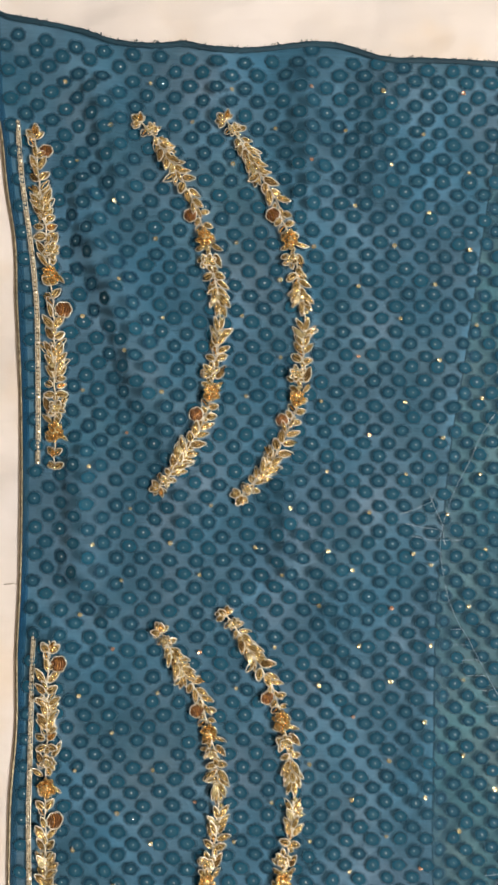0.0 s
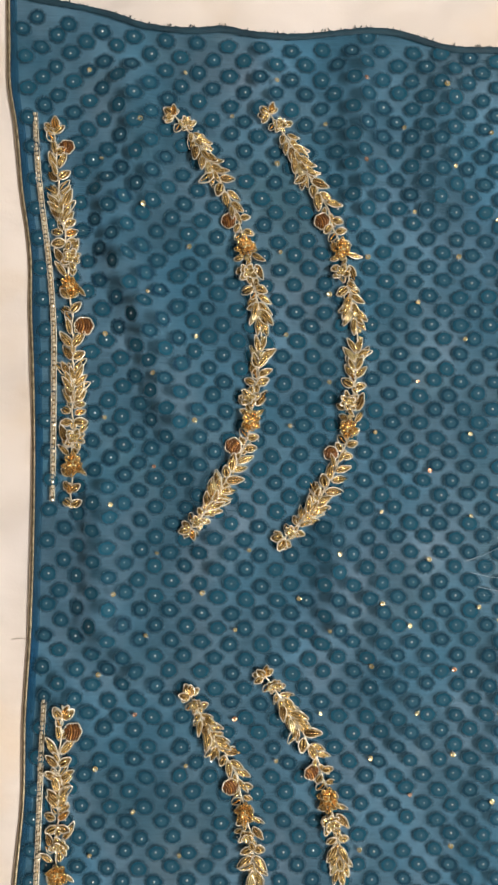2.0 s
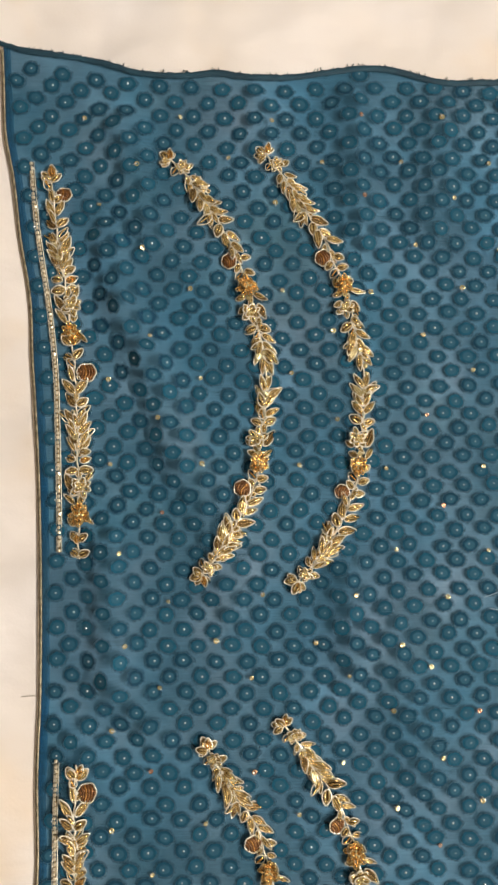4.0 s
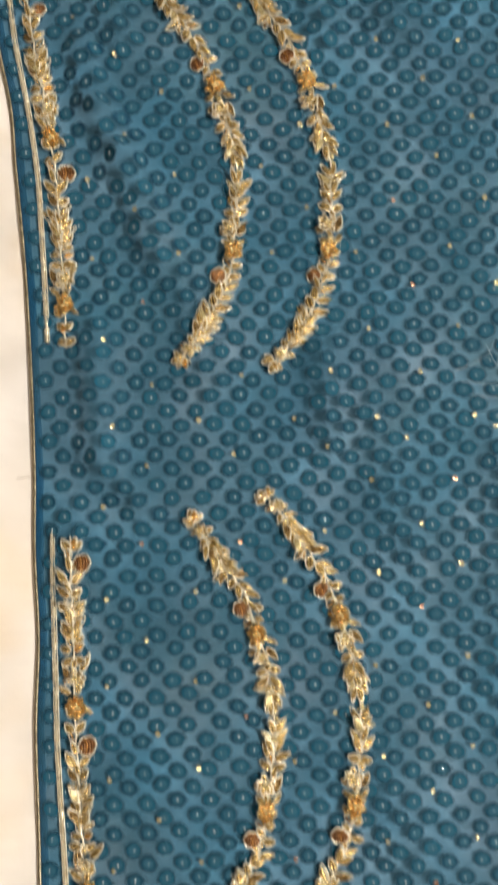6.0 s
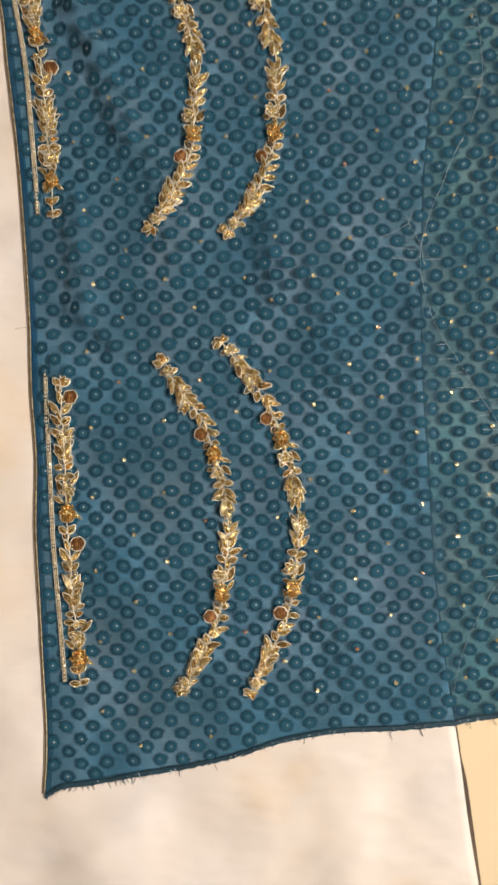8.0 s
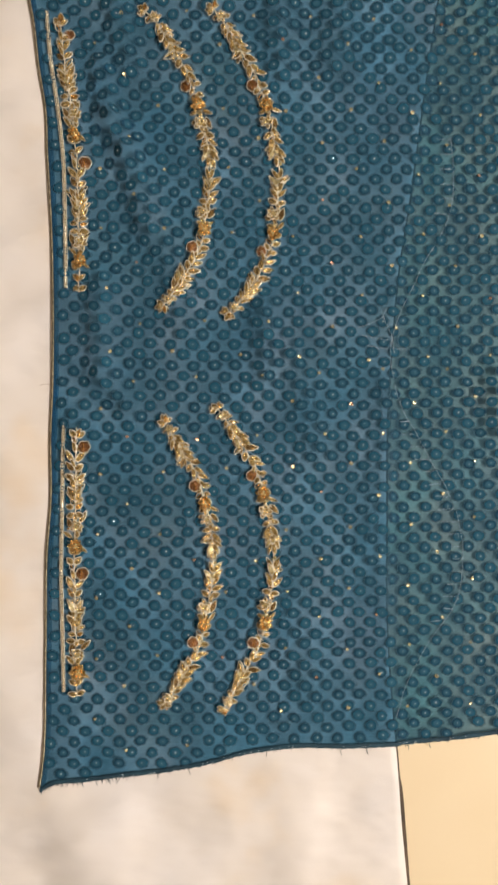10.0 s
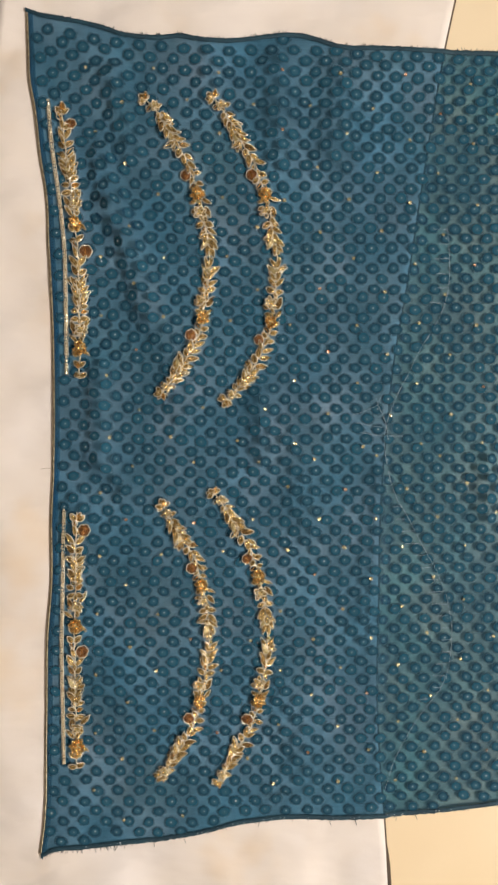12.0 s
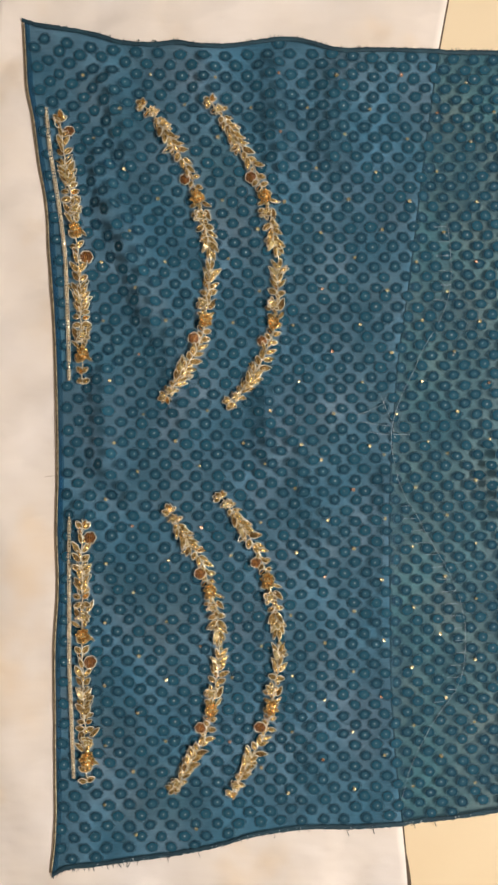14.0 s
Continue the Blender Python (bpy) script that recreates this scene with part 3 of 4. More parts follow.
# half of a spray, from its end to its middle: piece, share of the length, sideways mm, turn from the stem, size
HALF_SPRAY = [
    ("petal", 0.019, 0, 178, 1.05), ("petal", 0.020, -0.5, -138, 1.05), ("bud", 0.020, 0.5, 138, 0.85), ("petal", 0.016, -0.3, -85, 0.9), ("petal", 0.016, 0.3, 80, 0.85), ("bead", 0.018, 0, 0, 0.9),
    ("yellow", 0.043, 0.8, 0, 0.85), ("petal", 0.05, 1.4, 70, 0.85), ("open", 0.036, -0.8, -70, 0.8), ("disc", 0.04, -1.0, 0, 1.0),
    ("dark", 0.160, 0.4, 50, 1.0), ("petal", 0.170, -0.3, -40, 1.1), ("leaf", 0.186, -0.3, -16, 1.0), ("leaf", 0.188, 0.4, 42, 0.95),
    ("leaf", 0.210, 0.4, 44, 0.9), ("rosette", 0.243, -4.6, 0, 1.0), ("slim", 0.232, 0.2, 5, 0.8), ("petal", 0.246, 0.5, 68, 1.0), ("petal", 0.256, -0.4, -55, 0.85),
    ("petal", 0.272, 0.5, 62, 0.9), ("open", 0.274, -0.5, -62, 0.9), ("amber", 0.308, -0.4, 0, 1.0), ("slim", 0.322, 1.8, 44, 0.9), ("bead", 0.333, 0.6, 0, 0.8),
    ("yellow", 0.360, -2.2, 0, 1.0), ("slim", 0.350, -2.6, 150, 0.7), ("dark", 0.346, 1.8, 22, 1.0), ("petal", 0.38, -0.2, 10, 0.8),
    ("petal", 0.394, -0.3, -68, 1.1), ("petal", 0.394, 0.3, 68, 1.1), ("bead", 0.400, 0, 0, 0.8),
    ("leaf", 0.412, -0.4, -42, 0.95), ("leaf", 0.412, 0.4, 42, 0.95), ("slim", 0.426, -0.3, -28, 1.05), ("slim", 0.428, 0.3, 26, 1.05),
    ("pale", 0.446, -0.4, -36, 1.0), ("leaf", 0.446, 0.4, 36, 1.0), ("petal", 0.44, 0, 4, 0.9), ("bead", 0.492, 1.0, 0, 1.1),
    ("slim", 0.462, -0.2, -22, 0.95), ("leaf", 0.464, 0.3, 20, 0.95), ("loop", 0.455, 0.2, 52, 0.9), ("loop", 0.43, -0.2, -55, 0.9), ("disc", 0.455, 0.3, 0, 0.9),
    ("petal", 0.385, 0.4, 30, 0.8), ("open", 0.405, 0.0, -30, 0.8), ("petal", 0.325, -1.6, -80, 0.9), ("petal", 0.296, 1.2, 40, 0.9), ("petal", 0.29, -1.8, -30, 0.8),
    ("slim", 0.218, -0.2, -30, 0.85), ("petal", 0.375, 1.0, -10, 0.7), ("petal", 0.346, -3.4, -70, 0.8), ("petal", 0.062, -0.2, -50, 0.8), ("disc", 0.33, -1.0, 0, 0.8),
]
# one repeat of a border, in mm from its rosette: piece, run, sideways mm, turn from the stem, size
BORDER = [
    ("petal", -17, 0, 180, 1.0), ("petal", -13.5, -0.3, -128, 1.05), ("petal", -13.5, 0.3, 128, 1.0), ("petal", -6.5, -0.3, -135, 1.0), ("petal", -6.5, 0.3, 130, 1.1),
    ("open", -3.0, -0.3, -150, 0.95), ("rosette", 0, 5.0, 0, 1.05), ("slim", 3.5, -0.5, -165, 1.0), ("leaf", 9.5, -0.4, -150, 1.0), ("leaf", 9.5, 0.4, 142, 1.0),
    ("dark", 15.5, -0.4, -142, 0.95), ("petal", 15, 0.4, 135, 1.1), ("slim", 13, 0, -172, 0.8), ("petal", 40.5, -0.4, -110, 1.0), ("bud", 41, 0.6, 118, 0.85),
    ("petal", 44.5, -0.4, -80, 1.1), ("petal", 44.5, 0.4, 80, 1.1), ("bead", 44.5, 0, 0, 0.9), ("dark", 54, -2.4, 195, 1.0), ("yellow", 52.5, 1.6, 0, 1.05),
    ("slim", 50.5, 3.0, 140, 1.0), ("petal", 48.5, 0, 175, 0.8), ("slim", 60.5, -1.8, -145, 0.95), ("amber", 65.5, 1.0, 0, 1.1), ("petal", 60.5, 1.4, 165, 0.9), ("disc", 63, 1.5, 0, 1.0),
    ("slim", 66, 3.4, 35, 0.75), ("petal", 57, 0.3, 170, 0.9), ("open", 56, -0.6, -120, 0.9), ("petal", 36.5, 1.2, 105, 0.9), ("loop", 20.5, 0.4, 150, 0.9), ("petal", 2.5, 0.6, 120, 0.9),
    ("petal", 70, -0.4, -130, 0.9), ("petal", 68.5, -1.8, 170, 0.9), ("disc", 30, -0.5, 0, 0.9),
]


def stem_frame(line):
    """Points, ways and running length along a curve x(y) that goes from the top down."""
    f, y0, y1 = line
    ys = np.linspace(y0, y1, 160)
    pts = np.array([(f(y), y) for y in ys])
    run = np.r_[0, np.cumsum(np.hypot(*np.diff(pts, axis=0).T))]

    def at(s):
        d = s * run[-1]
        p = np.array([np.interp(d, run, pts[:, k]) for k in (0, 1)])
        q = np.array([np.interp(min(run[-1], d + 0.004), run, pts[:, k]) for k in (0, 1)])
        o = np.array([np.interp(max(0, d - 0.004), run, pts[:, k]) for k in (0, 1)])
        w = (q - o) / np.hypot(*(q - o))
        return p, w
    return at, run[-1]


def add_piece(owner, kind, at, s, side, turn, size, rng, flip=False):
    p, w = at(s)
    right = np.array([-w[1], w[0]])
    x, y = p + right * (side + rng.uniform(-0.5, 0.5)) / 1000
    ahead = -w if flip else w
    a = math.radians(turn + rng.uniform(-14, 14))
    aim = ahead * math.cos(a) + right * math.sin(a)
    spin = math.atan2(aim[1], aim[0]) - math.pi / 2
    name, me, label = PIECES[kind]
    place(name, me, owner, on_cloth(x, y, 0.0003 + rng.uniform(0, 0.0004), spin, size * rng.uniform(1.02, 1.28), (rng.uniform(-0.24, 0.24), rng.uniform(-0.24, 0.24))), label)


def stem(owner, at, a, b, wobble=0.0004):
    bm = bmesh.new()
    pts = []
    for s in np.linspace(a, b, 120):
        p, w = at(s)
        o = wobble * math.sin(s * 90)
        pts.append((p[0] - w[1] * o, p[1] + w[0] * o, cloth_height(*p) + 0.0009))
    tube(bm, pts, 0.00045, 5)
    part("stem", bm, M_PALE, owner, "pale gold wire stem")


def feather(owner, at, s0, s1, rng, flip=False, count=8):
    """A thick spray of overlapping leaves on both sides of the stem, curling at its root."""
    for k in range(count):
        f = k / (count - 1)
        s = s0 + (s1 - s0) * f
        size = 0.68 + 0.34 * math.sin(math.pi * (0.1 + 0.75 * f))
        add_piece(owner, ("slim", "leaf", "slim", "loop", "leaf")[k % 5], at, s, 0.7, 34, size, rng, flip)
        add_piece(owner, ("loop", "slim", "dark", "slim", "leaf", "pale")[k % 6], at, s, -0.7, -30, size * 0.95, rng, flip)
        if k % 2:
            add_piece(owner, "slim", at, s, 0.1, 4, size * 0.85, rng, flip)
            add_piece(owner, "petal", at, s, 0.9, 70, size * 0.7, rng, flip)
    add_piece(owner, "loop", at, s1 + (s1 - s0) * 0.04, -0.8, -62, 1.0, rng, flip)
    add_piece(owner, "dark", at, s1, -1.2, -40, 0.85, rng, flip)


def spray(line, middle, upper, lower, seed):
    rng = random.Random(seed)
    owner = part("floral_spray", bmesh.new(), M_PALE, cloth, "curved spray of gold wire leaves, flowers and brown rosettes")
    along, _ = stem_frame(line)
    centre = min(np.linspace(0.35, 0.65, 301), key=lambda s: abs(along(s)[0][1] - middle))

    def at(s):
        v = 2 * s if s < 0.5 else 2 - 2 * s
        v += (upper if s < 0.5 else lower) * math.sin(math.pi * v)
        return along(centre * v if s < 0.5 else 1 - (1 - centre) * v)
    stem(owner, at, 0.01, 0.99)
    for flip in (False, True):
        for kind, s, side, turn, size in HALF_SPRAY:
            add_piece(owner, kind, at, 1 - s if flip else s, side, turn, size, rng, flip)
        feather(owner, at, 0.935 if flip else 0.065, 0.858 if flip else 0.142, rng, flip)
        for k in range(9):
            s = rng.uniform(0.03, 0.5)
            add_piece(owner, "bead", at, 1 - s if flip else s, rng.uniform(-1.6, 1.6), 0, 0.5, rng)


SPRAYS = [
    (smooth_line([(-16, 63), (-3.6, 72.8), (8, 80), (18.4, 86.2), (30, 91), (41.6, 92.6), (60, 95.1), (80, 96.2), (99, 93.7), (110, 91.4), (120, 88.5), (132, 85.3), (144, 79.9), (154, 73.9), (164, 67.3), (174, 61.2), (186.5, 47)]), 0.1850, -0.0155, 0.0797),
    (smooth_line([(-20, 106.5), (-3.7, 121.4), (8, 128.8), (20, 134.4), (31, 138.6), (43, 140.3), (62, 142), (81, 142), (100, 138.5), (112, 136.5), (122, 133.7), (132, 129.7), (145, 124.3), (154, 118.3), (164, 111.7), (174, 106.4), (188, 94)]), 0.1875, -0.0195, 0.0811),
    (smooth_line([(-283, 65.3), (-270, 74), (-258, 81.4), (-247, 87.9), (-236, 92.2), (-223, 94.5), (-210, 97), (-182, 99.3), (-163, 98), (-153, 96.6), (-142, 93.5), (-128, 89.8), (-118, 84.2), (-108, 77), (-97, 70.8), (-83.5, 61.5)]), -0.0880, -0.2828, -0.1830),
    (smooth_line([(-287, 105), (-273, 113.8), (-260, 120.4), (-248, 127.8), (-235, 132.8), (-222, 135), (-211, 137.6), (-192, 139.8), (-172, 139.6), (-161, 138.4), (-151, 136.9), (-140, 134.2), (-129, 131), (-117, 125.9), (-107, 119.6), (-98, 113.2), (-88, 107.5), (-76, 96.5)]), -0.0785, -0.2865, -0.1795),
]
for k, (curve, y0, y1, middle) in enumerate(SPRAYS):
    spray((curve, y0, y1), middle, 0.036 if k < 2 else 0.010, -0.023, 20 + k)


def border(line, first, period, seed):
    rng = random.Random(seed)
    owner = part("floral_border", bmesh.new(), M_PALE, cloth, "straight border of gold wire leaves, flowers and brown rosettes")
    f, y0, y1 = line
    at, total = stem_frame((lambda y: f(y) + 0.009, y0 - 0.002, y1 - 0.003))
    stem(owner, at, 0.0, 1.0)
    for rosette in (first, first + period):
        for kind, run, side, turn, size in BORDER:
            s = (rosette + run / 1000 * period / 0.0845) / total
            if s > 0.01:
                add_piece(owner, kind, at, s, side, turn, size, rng)
        feather(owner, at, (rosette + 0.0385) / total, (rosette + 0.0225) / total, rng, True, 7)
        for k in range(12):
            add_piece(owner, "bead", at, (rosette + rng.uniform(-0.01, 0.07)) / total, rng.uniform(-1.8, 1.8), 0, 0.5, rng)
    for kind, s, side, turn, size in (("bud", 0.035, 0.2, 172, 0.95), ("petal", 0.032, -0.4, -140, 0.9), ("petal", 0.955, 0, -125, 1.05), ("petal", 0.955, 0, 125, 1.05), ("bud", 0.963, 0, 180, 0.8), ("petal", 0.992, 0, -118, 1.0), ("petal", 0.992, 0, 118, 1.0), ("petal", 0.999, 0, 178, 0.8)):
        add_piece(owner, kind, at, s, side, turn, size, rng)


LINES = [
    (smooth_line([(-2, 0.5), (15, 0.4), (33, 0.1), (55, -0.3), (80, -1.0), (100, -2.8), (118, -5.0), (135, -7.6), (151, -9.8), (166, -11.2), (182, -12.4)]), 0.1812, -0.0014),
    (smooth_line([(-273, -0.2), (-255, -0.7), (-237, -1.1), (-210, -1.8), (-190, -2.2), (-168, -1.9), (-145, -1.6), (-126, -1.2), (-105, -0.6), (-89, -0.1)]), -0.0928, -0.2717),
]
for k, (line, first, period) in enumerate(zip(LINES, (0.0148, 0.0126), (0.0843, 0.0850))):
    border(line, first, period, 40 + k)

bead_bm = bmesh.new()
box(bead_bm, -0.00068, -0.00078, 0, 0.00068, 0.00078, 0.0011, 0.0003)
square_bead = mesh_from("square_bead", bead_bm, M_SILVER, False)
for f, y0, y1 in LINES:
    owner = part("beaded_line", bmesh.new(), M_PALE, cloth, "straight line of silver beads between two gold wires")
    at, total = stem_frame((f, y0, y1))
    for side in (-0.0011, 0.0011):
        bm = bmesh.new()
        pts = []
        for s in np.linspace(0, 1, 160):
            p, w = at(s)
            x, y = p[0] - w[1] * side, p[1] + w[0] * side
            pts.append((x, y, cloth_height(x, y) + 0.0005))
        coil(bm, pts, 0.00034, 0, 5)
        part("edge_wire", bm, M_PALE, owner)
    # added dark underlay, so the gaps between beads look shaded
    bm = bmesh.new()
    tube(bm, [(*at(s)[0], cloth_height(*at(s)[0]) + 0.0001) for s in np.linspace(0, 1, 120)], 0.0007, 5)
    part("underlay", bm, M_GAP_SHADE, owner, "dark bronze underlay painting the shaded gaps between the beads")
    count = int(total / 0.00205)
    rng = random.Random(9)
    for k in range(count):
        p, w = at((k + 0.5) / count)
        place("square_bead", square_bead, owner, on_cloth(p[0], p[1], 0.0004, math.atan2(w[1], w[0]) - math.pi / 2 + rng.uniform(-0.16, 0.16), rng.uniform(0.86, 1.08), (rng.uniform(-0.35, 0.35), rng.uniform(-0.35, 0.35))))


# ---- sequins, in two stitched fields ----
def sequin_mesh(name, mat):
    """A small cupped disc with a hole and the stitch that holds it."""
    bm = bmesh.new()
    n = 12
    rings = [[bm.verts.new((r * math.cos(2 * math.pi * k / n), r * math.sin(2 * math.pi * k / n), z)) for k in range(n)] for r, z in ((0.0004, 0.0002), (0.0009, 0.00025), (0.00145, 0.0006), (0.00145, 0.00045))]
    for a, b in zip(rings, rings[1:]):
        for q in range(n):
            bm.faces.new((a[q], b[q], b[(q + 1) % n], a[(q + 1) % n]))
    tube(bm, [(0, 0, 0.0004), (0.0009, 0, 0.0008), (0.0022, 0.0003, 0.0)], 0.00018, 4, mat=1)
    return mesh_from(name, bm, [mat, M_THREAD])


SEQUINS = [sequin_mesh("gold_sequin", M_SEQUIN), sequin_mesh("copper_sequin", M_SEQUIN_RED)]
FIELDS = [  # corner, step across, step along, in mm; rows from and to
    ((156.1, -3.7), (42.8, -0.3), (20.0, 20.4), -2, 10, 0.0),
    ((170.4, -181.5), (42.3, 1.7), (20.9, -19.9), -6, 7, 0.0),
]
stems = [stem_frame(line[:3])[0] for line in SPRAYS]
taken = np.array([at(s)[0] for at in stems for s in np.linspace(0, 1, 60)])
rng = random.Random(3)
for (ox, oy), (ax, ay), (bx, by), j0, j1, _ in FIELDS:
    for j in range(j0, j1 + 1):
        for i in range(-14, 14):
            x, y = (ox + i * ax + j * bx) / 1000, (oy + i * ay + j * by) / 1000
            x, y = x + rng.gauss(0, 0.0012), y + rng.gauss(0, 0.0012)
            if x > 0.30 or not inside(x, y, 0.012) or x < LEFT(y) + 0.034:
                continue
            if np.min(np.hypot(taken[:, 0] - x, taken[:, 1] - y)) < 0.009:
                continue
            me = SEQUINS[1 if rng.random() < 0.14 else 0]
            place("sequin", me, cloth, on_cloth(x, y, 0.0004, rng.uniform(0, 6.28), rng.uniform(0.62, 0.86), (0.44 + rng.gauss(0, 0.03), -0.06 + rng.gauss(0, 0.03)) if rng.random() < 0.05 else (rng.gauss(0, 0.16), rng.gauss(0, 0.16))))


# ---- white tracing stitches ----
def stitch(pts, radius=0.00009):
    bm = bmesh.new()
    tube(bm, [(x / 1000, y / 1000, cloth_height(x / 1000, y / 1000) + 0.0006) for x, y in pts], radius, 4)
    part("tracing_thread", bm, M_THREAD, cloth, "thin white tracing thread")


TRACE = smooth_line([(-293.3, 223.8), (-263.1, 234.0), (-238.3, 247.5), (-214.4, 264.1), (-189.1, 269.3), (-164.7, 268.2), (-140.3, 261.0), (-118.1, 248.6), (-97.9, 237.3), (-78.8, 226.4), (-59.7, 220.7), (-44.6, 218.7), (-32.5, 219.7), (-16.3, 224.8), (-2.0, 231.9), (18.4, 241.2), (41.1, 254.5), (56.4, 259.6), (81.8, 260.6), (106.0, 258.5)])
for y0, y1 in ((-0.291, -0.150), (-0.143, -0.064), (-0.060, 0.030), (0.036, 0.104)):
    stitch([(1000 * TRACE(y) + 0.5 * noise.noise(Vector((0, y * 90, 3))), 1000 * y) for y in np.linspace(y0, y1, 40)])
rng = random.Random(8)
for y0, y1, step in ((-0.225, -0.088, 0.0085), (0.052, 0.108, 0.010)):
    for y in np.arange(y0, y1, step):
        x = TRACE(y) * 1000
        a, b = rng.uniform(6, 11), rng.uniform(-1, 3)
        stitch([(x - a - b, y * 1000 + rng.uniform(-0.5, 0.5)), (x - a / 2 - b, y * 1000), (x - b, y * 1000 + rng.uniform(-0.5, 0.5))])
for pts in ([(199, -31), (208, -33), (217, -34)], [(196, -26), (205, -23), (213, -19), (216, -12)], [(212, -14), (215, -22), (219, -30), (221, -42)], [(203, -38), (214, -40), (232, -40)]):
    stitch(pts)


# ---- woven dots: a slanted lattice that drifts where the cloth is pulled ----
DRIFT_X = [[-13.7, -10.4, -7.6, -6.2, -4.5, -2.2], [-8.0, -4.9, -3.5, -4.4, -3.5, -0.5], [-2.6, -3.6, -1.4, -2.0, -0.9, 1.2],
           [3.4, 4.2, 3.9, 4.3, 3.0, 2.3], [6.4, 5.2, 4.4, 3.7, 2.3, 1.9], [5.3, 3.2, 0.9, -0.2, -0.7, 0.2],
           [-1.3, -2.9, -2.4, -2.0, -3.1, -2.9], [-8.6, -4.7, -1.4, -0.6, -4.7, -6.8]]
DRIFT_Y = [[-3.8, -4.7, -4.7, -2.9, -1.3, 0.4], [-1.7, -0.9, -0.7, -0.1, 1.2, 2.2], [-0.6, -1.4, -0.7, 0.3, 1.6, 3.8],
           [1.8, -0.1, -1.1, 1.2, 2.9, 4.7], [5.3, 0.5, -1.1, 2.4, 3.0, 4.5], [7.1, -1.7, -4.4, -0.5, 0.7, 2.7],
           [9.0, -1.5, -5.3, -1.2, -2.0, -0.8], [9.6, -0.7, -3.5, -1.7, -4.9, -5.6]]


def drifted(x, y):
    u = min(4.999, max(0.0, (x + 0.02) / 0.06))
    v = min(6.999, max(0.0, (y + 0.34) / (0.58 / 7)))
    i, j = int(u), int(v)
    f, g = u - i, v - j
    dx, dy = ((1 - g) * ((1 - f) * d[j][i] + f * d[j][i + 1]) + g * ((1 - f) * d[j + 1][i] + f * d[j + 1][i + 1]) for d in (DRIFT_X, DRIFT_Y))
    return x + dx / 1000, y + dy / 1000


def dot_geometry(seed):
    """Vertices, faces and material slots of one flocked dot: ragged thin fringe, dense ring, lighter middle and a tiny
    pale bead for its glint.
    """
    rng = random.Random(seed)
    n = 26
    verts, faces, slots = [], [], []
    rag = [1 + rng.uniform(-0.05, 0.05) + 0.05 * math.cos(2 * 2 * math.pi * k / n + seed) + 0.03 * math.cos(5 * 2 * math.pi * k / n + 2 * seed) for k in range(n)]
    for r, z, ragged in ((1.17, 0.00001, 1.3), (1.0, 0.00003, 1.2), (0.84, 0.00006, 1.0), (0.55, 0.0001, 0.4), (0.28, 0.0001, 0.0)):
        for k in range(n):
            a = 2 * math.pi * k / n
            f = r * (1 + (rag[k] - 1) * ragged)
            verts.append((0.00425 * f * math.cos(a), 0.0037 * f * math.sin(a), z))
    for ring in range(4):
        for k in range(n):
            a, b = ring * n + k, ring * n + (k + 1) % n
            faces.append((a, b, b + n, a + n))
            slots.append((4, 2, 0, 3)[ring])
    faces.append(tuple(range(4 * n, 5 * n)))
    slots.append(3)
    base = len(verts)
    bx, by = rng.uniform(-0.0005, 0.0005), rng.uniform(-0.0005, 0.0005)
    r = rng.uniform(0.0003, 0.00058)
    for k in range(6):
        a = math.pi * k / 3
        verts.append((bx + r * math.cos(a), by + r * math.sin(a), 0.0001))
    for k in range(6):
        a = math.pi * k / 3
        verts.append((bx + 0.7 * r * math.cos(a), by + 0.7 * r * math.sin(a), 0.0001 + 0.6 * r))
    verts.append((bx, by, 0.0001 + 0.85 * r))
    for k in range(6):
        q = (k + 1) % 6
        faces.append((base + k, base + q, base + 6 + q, base + 6 + k))
        faces.append((base + 6 + k, base + 6 + q, base + 12))
        slots += [1, 1]
    return verts, faces, slots


def dots_mesh(name, verts, faces, slots, pile):
    me = bpy.data.meshes.new(name)
    me.from_pydata(verts, [], faces)
    for m in (pile, M_GLINT, M_FRINGE, M_MIDDLE, M_FRINGE_THIN):
        me.materials.append(m)
    me.polygons.foreach_set("material_index", slots)
    me.polygons.foreach_set("use_smooth", [True] * len(faces))
    me.update()
    return me


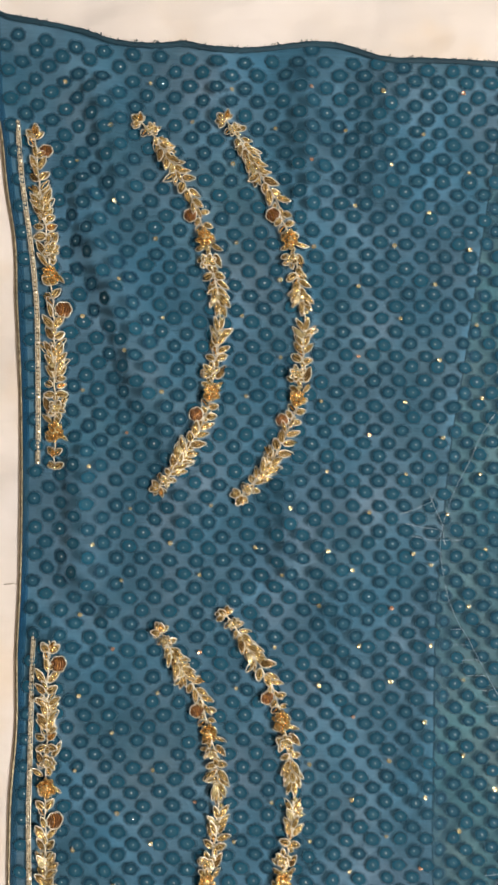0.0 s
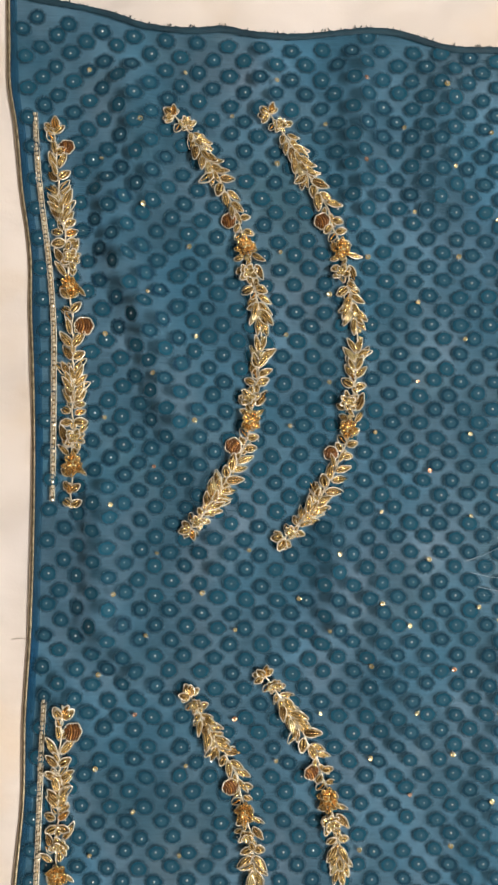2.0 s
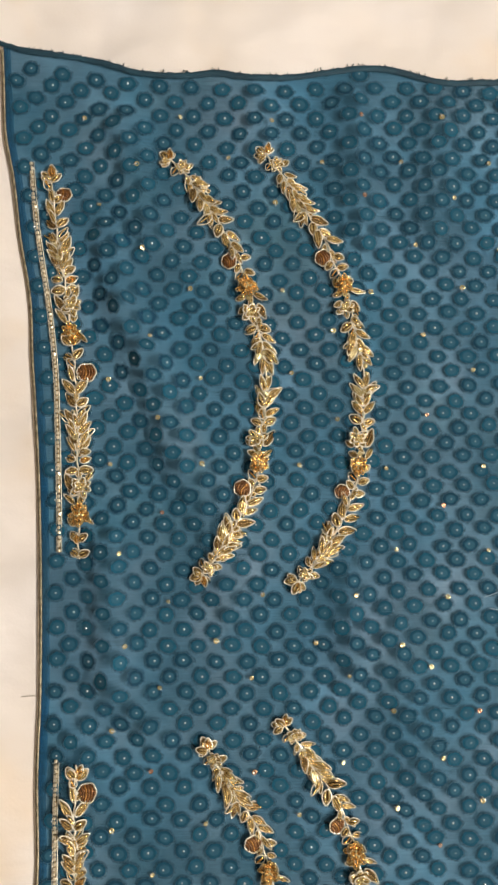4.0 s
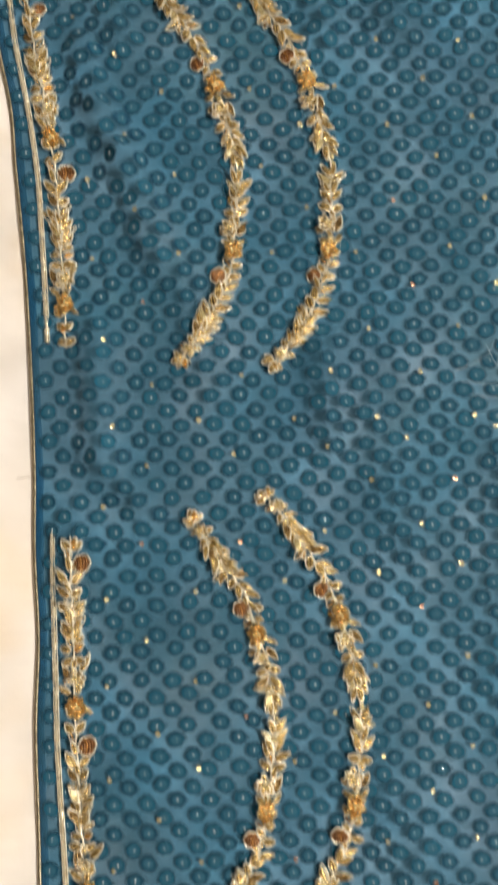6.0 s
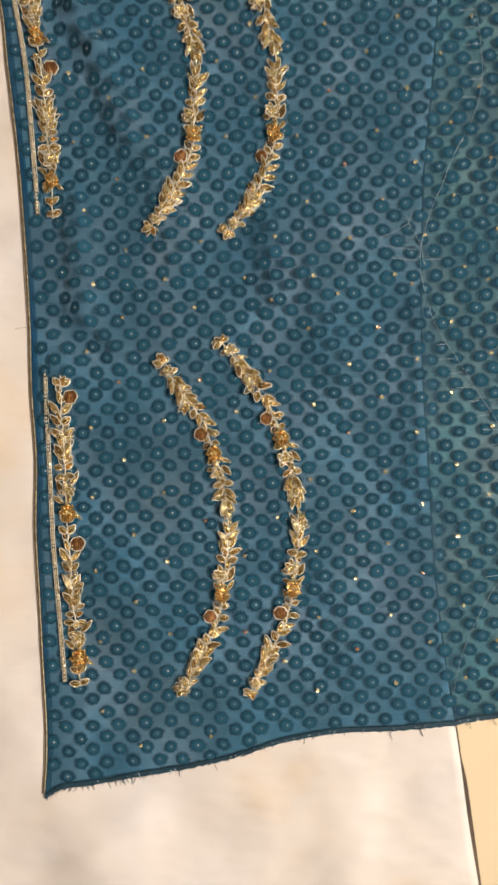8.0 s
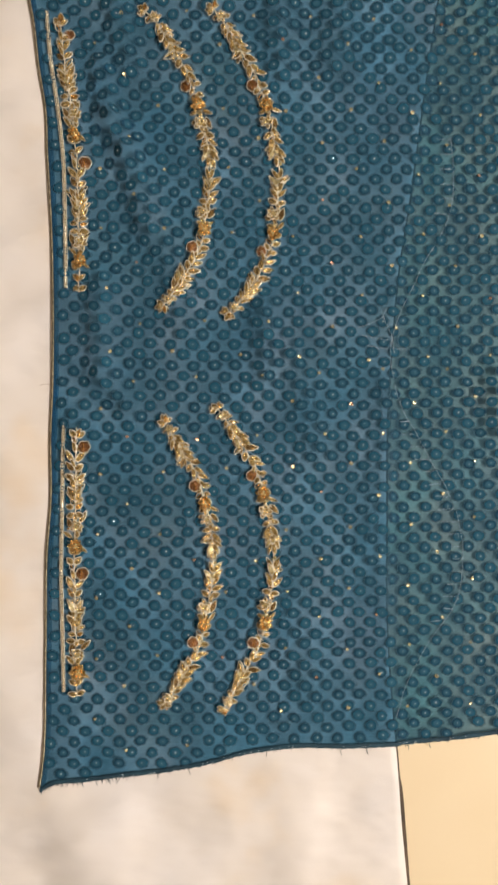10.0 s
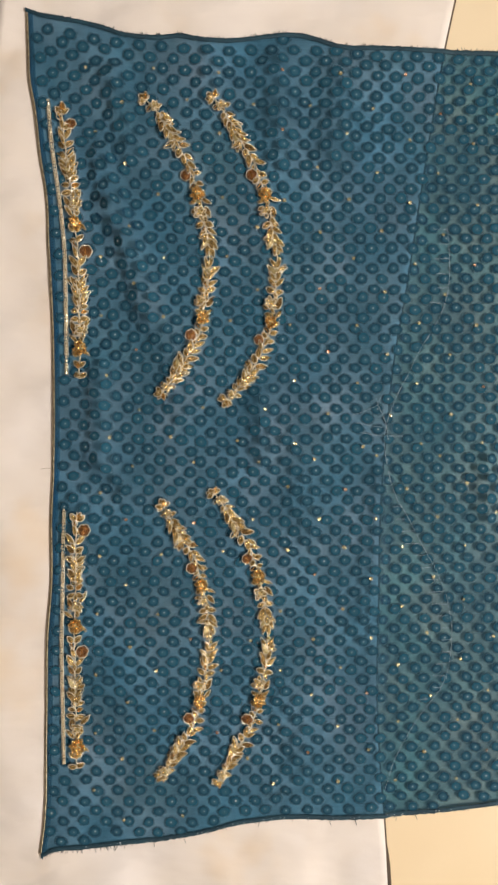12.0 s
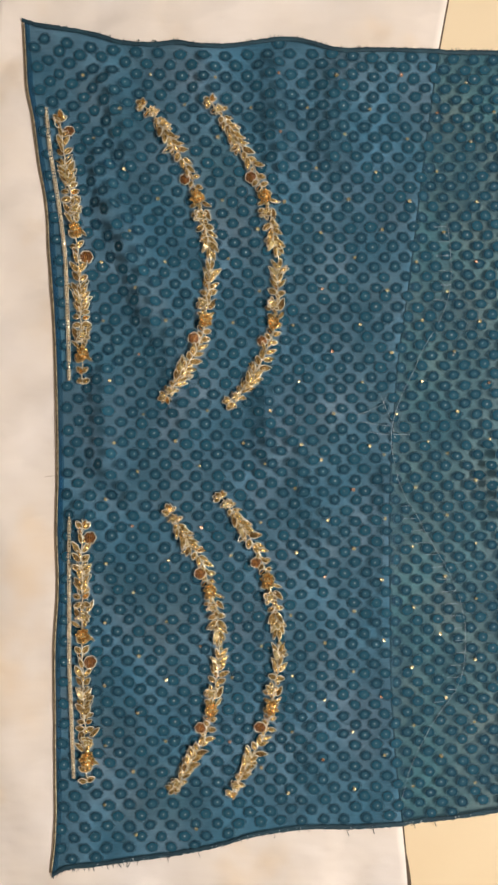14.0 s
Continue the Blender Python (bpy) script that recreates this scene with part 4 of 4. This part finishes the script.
SHAPES = [dot_geometry(s) for s in range(7)]
MESHES = [dots_mesh("woven_dot", *g, M_DOT) for g in SHAPES]
rng = random.Random(12)
joined = ([], [], [])
single = 0
for j in range(-52, 52):
    for i in range(-60, 60):
        x, y = drifted((183.74 + 14.48 * i + 7.44 * j) / 1000, (-93.85 - 0.02 * i - 6.98 * j) / 1000)
        x, y = x + rng.gauss(0, 0.0005), y + rng.gauss(0, 0.0004)
        if not (-0.03 < x < 0.455 and -0.345 < y < 0.245 and inside(x, y, 0.004)):
            continue
        k = rng.randrange(len(SHAPES))
        m = on_cloth(x, y, 0.0001 if x > LEFT(y) + 0.013 else 0.0006, rng.gauss(0, 0.15) - 0.1, rng.uniform(0.92, 1.06))
        if 0.02 < x < 0.20 and 0.01 < y < 0.19 and single < 300:
            single += 1
            place("woven_dot", MESHES[k], cloth, m)
            continue
        verts, faces, slots = SHAPES[k]
        base = len(joined[0])
        joined[0].extend(tuple(m @ Vector(v)) for v in verts)
        joined[1].extend(tuple(base + q for q in f) for f in faces)
        joined[2].extend(slots)
rest = new("woven_dots", dots_mesh("woven_dots", *joined, M_DOT_JOINED))
rest.parent = cloth
tagged(rest, "dark teal flocked dots with tiny pale beads for their glints", kind="stuff")

# ---- loose weft floats that bridge neighbouring dots ----
bm = bmesh.new()
rng = random.Random(31)
for k in range(190):
    x0, y0 = rng.uniform(-0.01, 0.30), rng.uniform(-0.32, 0.225)
    for q in range(rng.choice((1, 2, 2, 3))):
        x, y, long = x0 + rng.uniform(-0.002, 0.002), y0 + q * rng.uniform(0.0007, 0.0012), rng.uniform(0.004, 0.010)
        if not (inside(x, y, 0.005) and inside(x + long, y, 0.005)):
            continue
        bow = rng.uniform(-0.0005, 0.0005)
        tube(bm, [(x + long * f, y + bow * math.sin(math.pi * f), cloth_height(x + long * f, y) + 0.0003) for f in (0, 0.33, 0.67, 1)], 0.0001, 3)
part("weft_float", bm, M_FLOAT, cloth, "short loose teal yarns lying across the sheer ground")["kind"] = "stuff"
